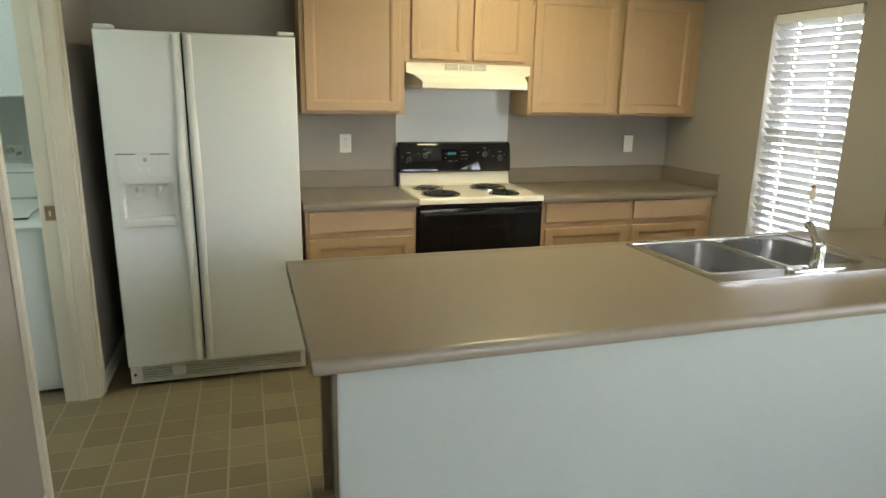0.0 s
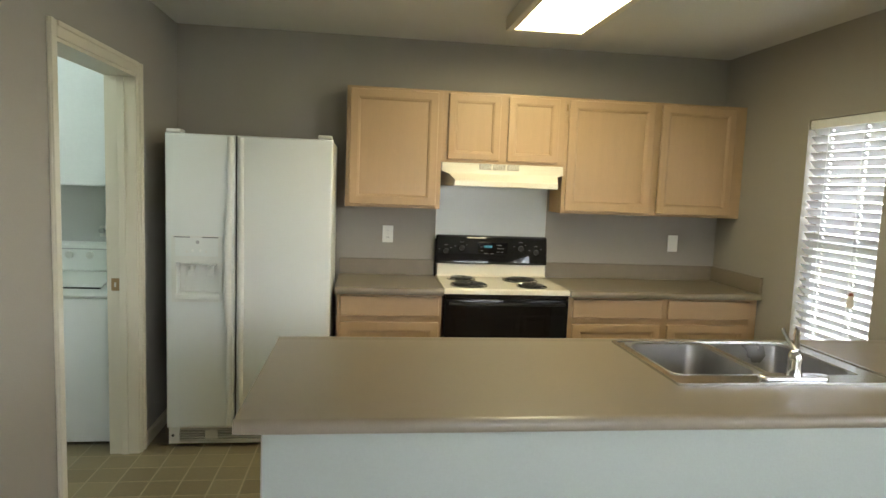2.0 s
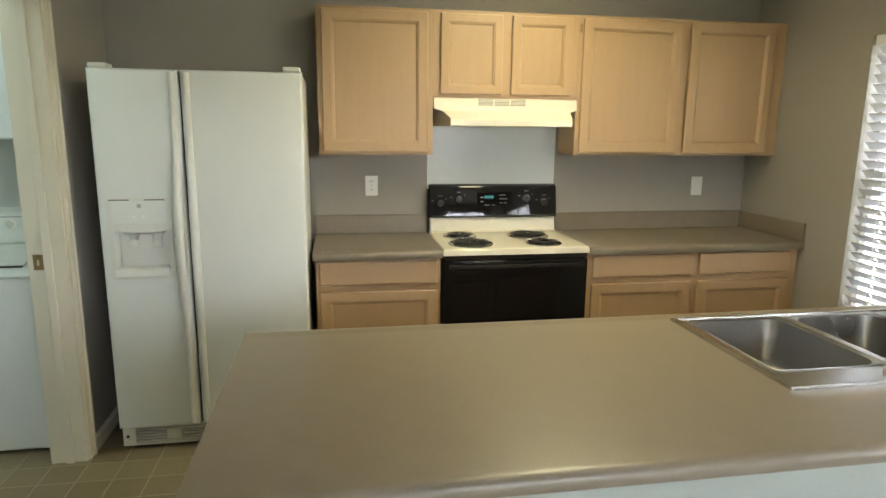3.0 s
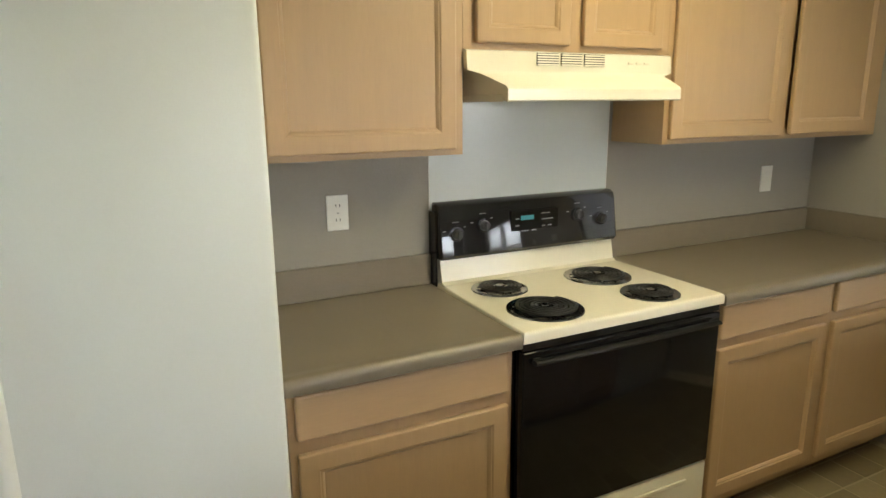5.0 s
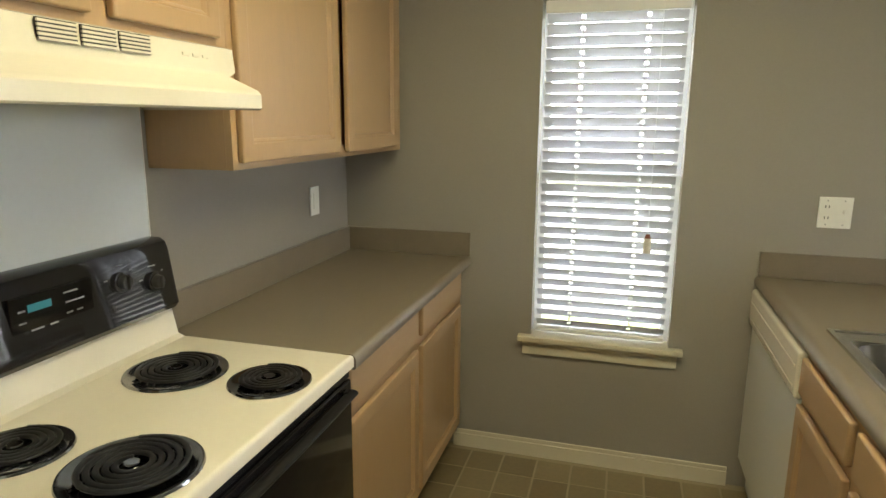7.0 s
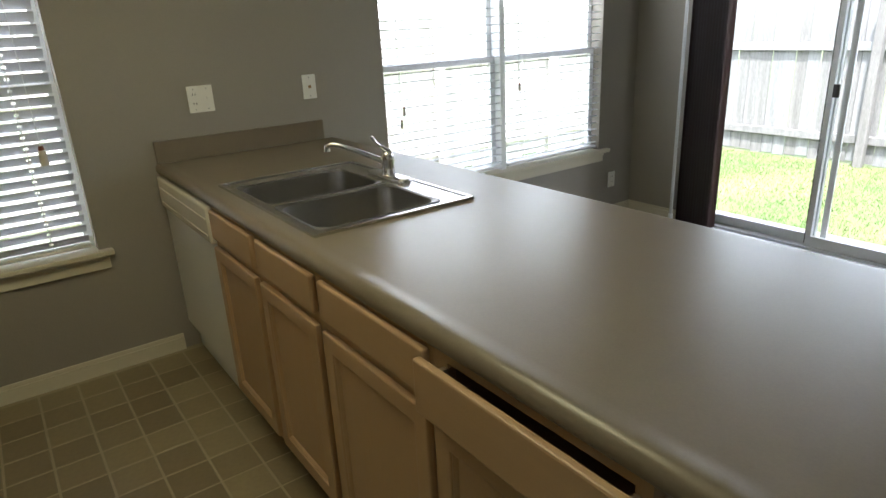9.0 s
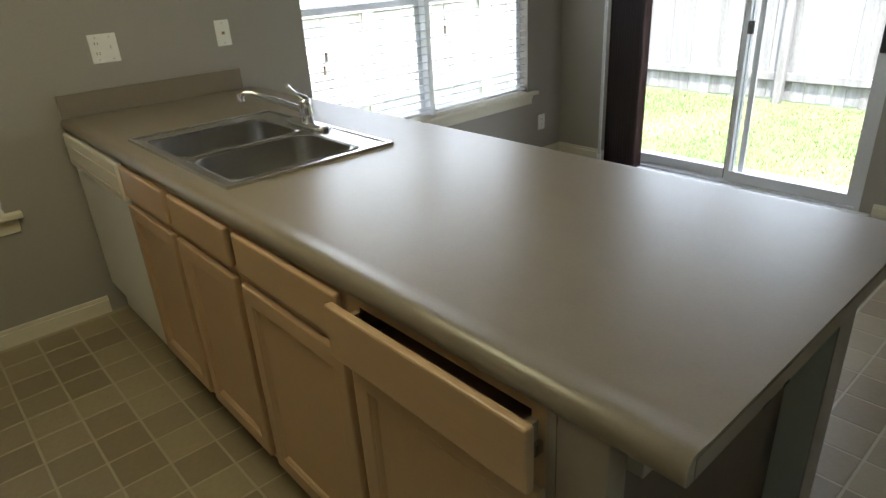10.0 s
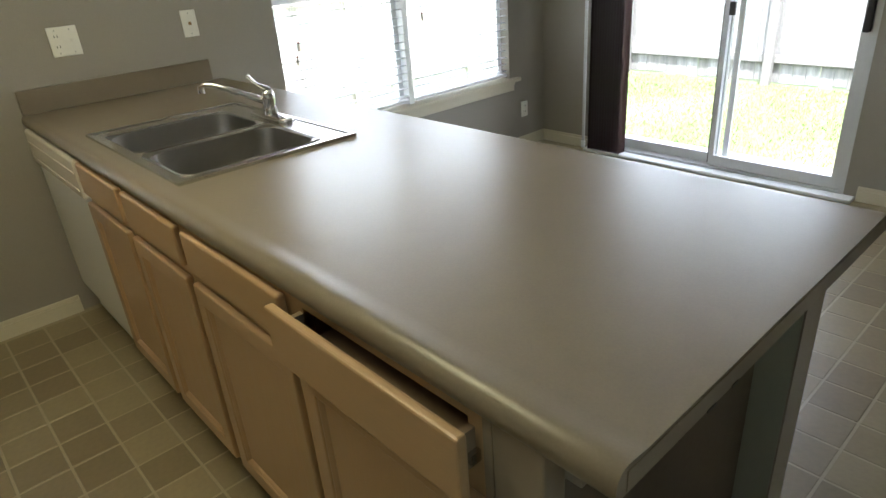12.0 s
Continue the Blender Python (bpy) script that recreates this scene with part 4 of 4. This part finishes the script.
def burner(x, y, r):
    pan = bmesh.new()
    rings = []
    for rr, z in ((r + 0.020, 0.9235), (r + 0.018, 0.9275), (r + 0.008, 0.9270), (r, 0.9235), (r * 0.6, 0.9225), (0.02, 0.9223)):
        rings.append([pan.verts.new((x + rr * math.cos(a), y + rr * math.sin(a), z)) for a in (2 * math.pi * k / 40 for k in range(40))])
    for p, q_ in zip(rings, rings[1:]):
        for k in range(40):
            pan.faces.new((p[k], p[(k + 1) % 40], q_[(k + 1) % 40], q_[k]))
    pan.faces.new(rings[-1])
    bmesh.ops.recalc_face_normals(pan, faces=pan.faces)
    bn = part("burner", pan, M_PAN, rg, "coil burner in a dark drip pan", True)
    turns = 5 if r > 0.09 else 4
    n = turns * 26
    pts = []
    for k in range(n + 1):
        u = k / n
        rr = 0.022 + (r - 0.026) * u
        a = 2 * math.pi * turns * u + 0.6
        pts.append((x + rr * math.cos(a), y + rr * math.sin(a), 0.9345))
    part("coil", sweep(pts, 0.0054, 8, flat=(1.1, 0.75)), M_COIL, bn, "black spiral heating coil", True)
    part("medallion", cyl((x, y, 0.9305), 0.014, 0.008, seg=20, bevel=0.002), M_PAN, bn)
    for a in (0.5, 2.6, 4.7):
        part("support", sweep([(x + 0.014 * math.cos(a), y + 0.014 * math.sin(a), 0.9275), (x + r * math.cos(a), y + r * math.sin(a), 0.9275)], 0.002, 5), M_PAN, bn)


burner(1.815, 6.080, 0.075)
burner(1.826, 5.838, 0.098)
burner(2.202, 6.050, 0.098)
burner(2.218, 5.812, 0.075)

# ---- range hood ----
hd = thing("range_hood", "bisque under-cabinet range hood with slotted vents", "range hood", "", (2.05, 6.1, 1.53))
HX0, HX1 = 1.652, 2.440
prof = [(YB, 1.548), (YB, 1.676), (6.022, 1.676), (6.010, 1.672), (6.004, 1.618), (5.994, 1.606), (5.905, 1.572), (5.896, 1.562), (5.896, 1.532), (5.902, 1.528), (5.914, 1.532), (5.916, 1.548)]


def taper(b):
    """Draw the front of the canopy in at both ends."""
    for v in b.verts:
        k = min(1.0, max(0.0, (6.15 - v.co.y) / 0.25))
        if v.co.z < 1.617:
            v.co.x += 0.070 * k if v.co.x < 2.046 else -0.062 * k
    return b


part("shell", taper(extrude_x(prof, HX0, HX1)), M_BISQUE, hd, smooth=True)
part("side_skirt", taper(box(HX0, HX0 + 0.004, 5.917, YB, 1.528, 1.5475)), M_BISQUE, hd)
part("side_skirt", taper(box(HX1 - 0.004, HX1, 5.917, YB, 1.528, 1.5475)), M_BISQUE, hd)
part("filter", box(HX0 + 0.12, HX0 + 0.42, 5.97, 6.22, 1.5405, 1.5475), M_GREY, hd, "grey mesh grease filter")
part("light_cover", box(HX0 + 0.46, HX1 - 0.12, 5.97, 6.18, 1.535, 1.5475, 0.004), M_PLATE, hd)
for g in range(3):
    vx = 1.891 + 0.0895 * g
    vent = part("vent", box(vx, vx + 0.078, 6.0015, 6.0075, 1.634, 1.670), M_DARK, hd, "dark slotted vent")
    for k in range(5):
        z = 1.6342 + 0.0073 * k
        part("vent_bar", box(vx - 0.001, vx + 0.079, 5.9995, 6.0035, z, z + 0.0045), M_BISQUE, vent)
for k in range(3):
    part("rocker_switch", box(2.250 + 0.034 * k, 2.272 + 0.034 * k, 6.0045, 6.0085, 1.643, 1.650, 0.0006), M_BISQUE, hd)

sp = thing("splash_panel", "glossy white splash panel behind the range", "splash panel", "", (2.07, YN, 1.2))
part("panel", box(1.661, 2.424, YN - 0.0035, YN - 0.0005, 1.02, 1.60), M_SPLASH, sp)
for xx in (1.6595, 2.4245):
    part("edge_strip", box(xx - 0.0012, xx + 0.0012, YN - 0.0045, YN - 0.0005, 1.02, 1.60), M_PLATE, sp, "thin white edge strip")

# ---- ceiling light ----
li = thing("ceiling_light", "lit rectangular fluorescent ceiling light with a pale wooden frame", "ceiling light", "", (2.165, 4.94, ZC))
part("frame", slab("z", ZC - 0.075, ZC - 0.0005, 1.935, 2.395, 4.28, 5.60, [(1.975, 2.355, 4.32, 5.56)]), M_TRIM, li)
part("diffuser", box(1.976, 2.354, 4.321, 5.559, ZC - 0.070, ZC - 0.060), M_DIFFUSER, li)
ll = thing("ceiling_light", "lit round ceiling light of the laundry room", "ceiling light", "", (-0.9, 5.0, ZC))
part("base", cyl((-0.9, 5.0, ZC - 0.02), 0.16, 0.0195, seg=32), M_TRIM, ll)
part("globe", cyl((-0.9, 5.0, ZC - 0.10), 0.09, 0.0795, seg=32, r2=0.145, bevel=0.01), M_DIFFUSER_2, ll, "", True)

# ---- laundry ----
wa = thing("washing_machine", "white top-loading washing machine in the laundry room", "washing machine", "", (-0.48, 6.0, 0))
WX0, WX1, WF, WB = -0.88, -0.19, 5.655, 6.26
part("cabinet", box(WX0, WX1, WF, WB, 0.02, 0.842, 0.012, 3), M_APPL, wa, smooth=True)
b = extrude_x([(WF - 0.006, 0.844), (WF - 0.010, 0.855), (WF + 0.004, 0.868), (WF + 0.10, 0.895), (WB - 0.10, 0.905), (WB - 0.10, 0.844)], WX0 - 0.003, WX1 + 0.003)
part("top", b, M_APPL, wa, smooth=True)
b = extrude_x([(WF + 0.055, 0.888), (WF + 0.052, 0.894), (WF + 0.10, 0.908), (WB - 0.13, 0.918), (WB - 0.13, 0.906), (WF + 0.10, 0.897)], WX0 + 0.08, WX1 - 0.075)
part("lid", b, M_APPL, wa)
b = extrude_x([(WF + 0.047, 0.884), (WF + 0.048, 0.8905), (WF + 0.0515, 0.8905), (WF + 0.0545, 0.886)], WX0 + 0.082, WX1 - 0.077)
part("lid_seam", b, M_DARK, wa, "dark seam below the lid")
b = extrude_x([(WB - 0.125, 0.906), (WB - 0.145, 0.93), (WB - 0.115, 1.075), (WB - 0.09, 1.09), (WB, 1.09), (WB, 0.906)], WX0, WX1)
co = part("console", b, M_APPL, wa, smooth=True)
for xx, r in ((WX1 - 0.12, 0.030), (WX1 - 0.30, 0.022), (WX1 - 0.42, 0.022)):
    part("dial", cyl((xx, WB - 0.125, 1.02), r, -0.022, "y", 24, bevel=0.003), M_APPL_TRIM, co, "", True)
part("label_bar", box(WX1 - 0.52, WX1 - 0.06, WB - 0.1235, WB - 0.1205, 1.052, 1.058), M_GREY, co)
for xx in (WX0 + 0.05, WX1 - 0.05):
    for yy in (WF + 0.06, WB - 0.06):
        part("foot", cyl((xx, yy, 0.0005), 0.02, 0.0195, seg=12), M_DARK, wa)
lc = thing("laundry_cabinet", "white wall cabinet above the washing machine", "wall cabinet", "", (-0.7, 6.15, 1.44))
part("body", box(-1.55, -0.17, 5.98, YN - 0.013, 1.445, 2.25), M_WHITE_FRAME, lc)
for a, d_ in ((-1.54, -0.865), (-0.859, -0.175)):
    part("door", box(a, d_, 5.96, 5.9795, 1.45, 2.245, 0.003), M_WHITE_FRAME, lc)
sv = thing("supply_valve", "washing machine supply valve on the laundry wall", "valve", "", (-0.46, 6.30, 1.13))
part("wall_box", box(-0.49, -0.41, YN - 0.02, YN - 0.013, 1.12, 1.19, 0.003), M_PLATE, sv)
part("tap_handle", cyl((-0.47, YN - 0.0205, 1.16), 0.016, -0.03, "y", 12), M_GREY, sv)
part("spout", cyl((-0.43, YN - 0.0205, 1.145), 0.010, -0.035, "y", 12), M_GREY, sv)

# ---- outlets and switches ----


def plate_n(name, label, x0, x1, z0, z1, kind):
    """A wall plate on the north wall."""
    t = thing(name, label, "wall plate", "wall plates", ((x0 + x1) / 2, YN, z0))
    part("plate", box(x0, x1, YN - 0.0065, YN - 0.0005, z0, z1, 0.003), M_PLATE, t)
    xc, zc = (x0 + x1) / 2, (z0 + z1) / 2
    if kind == "outlet":
        for dz in (-0.026, 0.020):
            r = part("receptacle", box(xc - 0.016, xc + 0.016, YN - 0.0085, YN - 0.0068, zc + dz - 0.012, zc + dz + 0.018, 0.0008), M_PLATE, t)
            for dx in (-0.006, 0.006):
                part("slot", box(xc + dx - 0.0012, xc + dx + 0.0012, YN - 0.0092, YN - 0.0087, zc + dz, zc + dz + 0.009), M_DARK, r)
    else:
        part("rocker", box(xc - 0.016, xc + 0.016, YN - 0.0095, YN - 0.0068, zc - 0.032, zc + 0.032, 0.001), M_PLATE, t)
    part("screw", cyl((xc, YN - 0.0066, zc), 0.003, -0.0015, "y", 10), M_GREY, t)
    return t


def plate_e(name, label, y0, y1, z0, z1, kinds):
    """A wall plate on the east wall, of one or two gangs."""
    t = thing(name, label, "wall plate", "wall plates", (XE, (y0 + y1) / 2, z0))
    part("plate", box(XE - 0.0065, XE - 0.0005, y0, y1, z0, z1, 0.003), M_PLATE, t)
    zc = (z0 + z1) / 2
    for i, kind in enumerate(kinds):
        yc = y1 - (y1 - y0) * (i + 0.5) / len(kinds)
        if kind == "outlet":
            for dz in (-0.024, 0.018):
                r = part("receptacle", box(XE - 0.0085, XE - 0.0068, yc - 0.015, yc + 0.015, zc + dz - 0.012, zc + dz + 0.018, 0.0008), M_PLATE, t)
                for dy in (-0.006, 0.006):
                    part("slot", box(XE - 0.0092, XE - 0.0087, yc + dy - 0.0014, yc + dy + 0.0014, zc + dz, zc + dz + 0.010), M_DARK, r)
        elif kind == "toggle":
            part("toggle", box(XE - 0.020, XE - 0.0068, yc - 0.004, yc + 0.004, zc - 0.003, zc + 0.010, 0.002), M_PLATE, t)
        elif kind == "jack":
            part("jack", box(XE - 0.0085, XE - 0.0068, yc - 0.007, yc + 0.007, zc - 0.007, zc + 0.007), M_BRASS, t, "small brass coloured jack")
        for dz in (-0.045, 0.045):
            part("screw", cyl((XE - 0.0066, yc, zc + dz), 0.003, -0.0012, "x", 10), M_GREY, t)
    return t


plate_n("outlet", "white duplex outlet above the worktop beside the refrigerator", 1.300, 1.372, 1.131, 1.245, "outlet")
plate_n("light_switch", "white rocker switch plate above the corner worktop", 3.330, 3.404, 1.117, 1.235, "rocker")
plate_e("outlet_switch_plate", "white two-gang plate with an outlet and a switch", 4.243, 4.357, 1.117, 1.235, ("outlet", "toggle"))
plate_e("phone_plate", "white single plate with a small jack", 3.727, 3.799, 1.122, 1.240, ("jack",))
plate_e("outlet", "white duplex outlet low on the dining wall", 1.370, 1.444, 0.228, 0.344, ("outlet",))

vent = thing("floor_vent", "tan metal floor register beside the wall", "floor vent", "", (3.55, 1.36, 0.0))
part("frame", slab("z", 0.0015, 0.008, 3.30, 3.60, 1.28, 1.40, [(3.315, 3.585, 1.295, 1.385)]), M_REGISTER, vent)
part("duct", box(3.316, 3.584, 1.296, 1.384, 0.0015, 0.003), M_DARK, vent)
for k in range(12):
    xx = 3.326 + 0.022 * k
    part("louvre", box(xx, xx + 0.012, 1.2955, 1.3845, 0.0035, 0.0065), M_REGISTER, vent)

# ---- yard ----
GZ = -0.25
setting("ground", slab("z", GZ - 0.3, GZ, -90, 90, -90, 90), M_SOIL, "sunlit green and yellow lawn", "ground")
step = slab("z", GZ + 0.0005, -0.06, 1.2, 3.6, 0.55, YS - T - 0.001)
setting("doorstep", step, M_SIDING, "pale concrete doorstep", "step")


def fence(name, label, n, m, rails, gap_every, wood):
    """A board fence n boards long, seen from its rail side, that stands at the pose m and runs along +x."""
    t = thing(name, label, "fence", "fences")
    t.matrix_basis = m
    rnd = random.Random(name)
    w = 0.138
    base = box(0, w - 0.004, 0, 0.018, 0.0, 1.83, 0.003, 1)
    me = None
    for i in range(n):
        if me is None:
            ob = link_mesh("picket", base, wood)
            me = ob.data
        else:
            ob = new("picket", me)
        ob.parent = t
        ob.matrix_basis = pose(i * w + rnd.uniform(-0.002, 0.002), rnd.uniform(-0.004, 0.004), 0.01 + rnd.uniform(-0.03, 0.03), 0, rnd.uniform(-0.5, 0.5), 0)
    length = n * w
    for z in rails:
        ob = link_mesh("rail", box(0, length, 0.024, 0.062, z, z + 0.088, 0.004, 1), wood)
        ob.parent = t
    post = None
    for k in range(int(length / gap_every)):
        if post is None:
            ob = link_mesh("post", box(-0.045, 0.045, 0.063, 0.152, -0.1, 1.75, 0.005, 1), wood)
            post = ob.data
        else:
            ob = new("post", post)
        ob.parent = t
        ob.matrix_basis = pose(1.60 + k * gap_every, 0, 0)
    return t


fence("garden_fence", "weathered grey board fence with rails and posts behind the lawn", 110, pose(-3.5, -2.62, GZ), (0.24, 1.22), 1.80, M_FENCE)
# added side fence, its pale colour stands in for bright daylight outside
fence("side_fence", "board fence added outside the east windows, pale to give their white glare", 100, pose(6.7, -2.55, GZ, 0, 0, 90), (0.24, 1.22), 1.80, M_FENCE_GLARE)

# grass: short blades over the part of the lawn before the patio door
rng = np.random.RandomState(5)
n = 26000
gx = np.concatenate([rng.uniform(0.6, 6.5, n), rng.uniform(4.1, 6.55, n // 3)])
gy = np.concatenate([rng.uniform(-2.55, 0.5, n), rng.uniform(-2.0, 7.0, n // 3)])
ga, gh = rng.uniform(0, 6.283, gx.size), rng.uniform(0.015, 0.045, gx.size)
lx, ly = rng.normal(0, 0.02, gx.size), rng.normal(0, 0.02, gx.size)
bw = 0.004
V = np.empty((gx.size * 3, 3))
V[0::3] = np.stack([gx - bw * np.cos(ga), gy - bw * np.sin(ga), np.full(gx.size, GZ - 0.002)], 1)
V[1::3] = np.stack([gx + bw * np.cos(ga), gy + bw * np.sin(ga), np.full(gx.size, GZ - 0.002)], 1)
V[2::3] = np.stack([gx + lx, gy + ly, GZ + gh], 1)
me = bpy.data.meshes.new("grass")
me.from_pydata(V.tolist(), [], np.arange(gx.size * 3).reshape(-1, 3).tolist())
me.materials.append(M_GRASS)
tagged(new("grass", me), "short green and yellowish lawn grass", "grass", "", "stuff")

# ---- floor tiles ----
TS, TX, TY = 0.1525, 2.585, 4.753
TH = 0.0012


def tile_mesh(bm, x, y):
    g, h = 0.0040, 0.0012
    lo = [(x + g, y + g), (x + TS - g, y + g), (x + TS - g, y + TS - g), (x + g, y + TS - g)]
    hi = [(x + g + h, y + g + h), (x + TS - g - h, y + g + h), (x + TS - g - h, y + TS - g - h), (x + g + h, y + TS - g - h)]
    a = [bm.verts.new((*p, 0.0002)) for p in lo]
    c_ = [bm.verts.new((*p, TH)) for p in hi]
    bm.faces.new(c_)
    for k in range(4):
        bm.faces.new((a[k], a[(k + 1) % 4], c_[(k + 1) % 4], c_[k]))


floor_ob = bpy.data.objects["floor"]
b = bmesh.new()
tile_mesh(b, 0, 0)
first = link_mesh("tile", b, M_TILE)
tile_me = first.data
rest = bmesh.new()
count = 0
i0, i1 = math.ceil((XW - TX) / TS), math.floor((XE - TX) / TS)
j0, j1 = math.ceil((YS - TY) / TS), math.floor((YN - TY) / TS)
for i in range(i0 - 6, i1 + 1):
    for j in range(j0, j1):
        x, y = TX + i * TS, TY + j * TS
        if x + TS > XE or (x < XW + 0.002 and not (x + TS < XW - T + 0.05 and y > YL) and not (y > DOOR_L[0] and y + TS < DOOR_L[1] + 0.02)):
            if not (x < XW and y + TS > DOOR_L[0] and y < DOOR_L[1]):
                continue
        near = (0.0 <= x <= 3.75 and 4.53 <= y <= 5.66) or (0.0 < x < 0.86 and 3.7 <= y < 4.53)
        if near and count < 300:
            ob = first if count == 0 else new("tile", tile_me)
            ob.parent = floor_ob
            ob.location = (x, y, 0)
            count += 1
        else:
            tile_mesh(rest, x, y)
tagged(part("tile_field", rest, M_TILE_ISLAND, floor_ob), "tan and brown square vinyl tiles", kind="stuff")
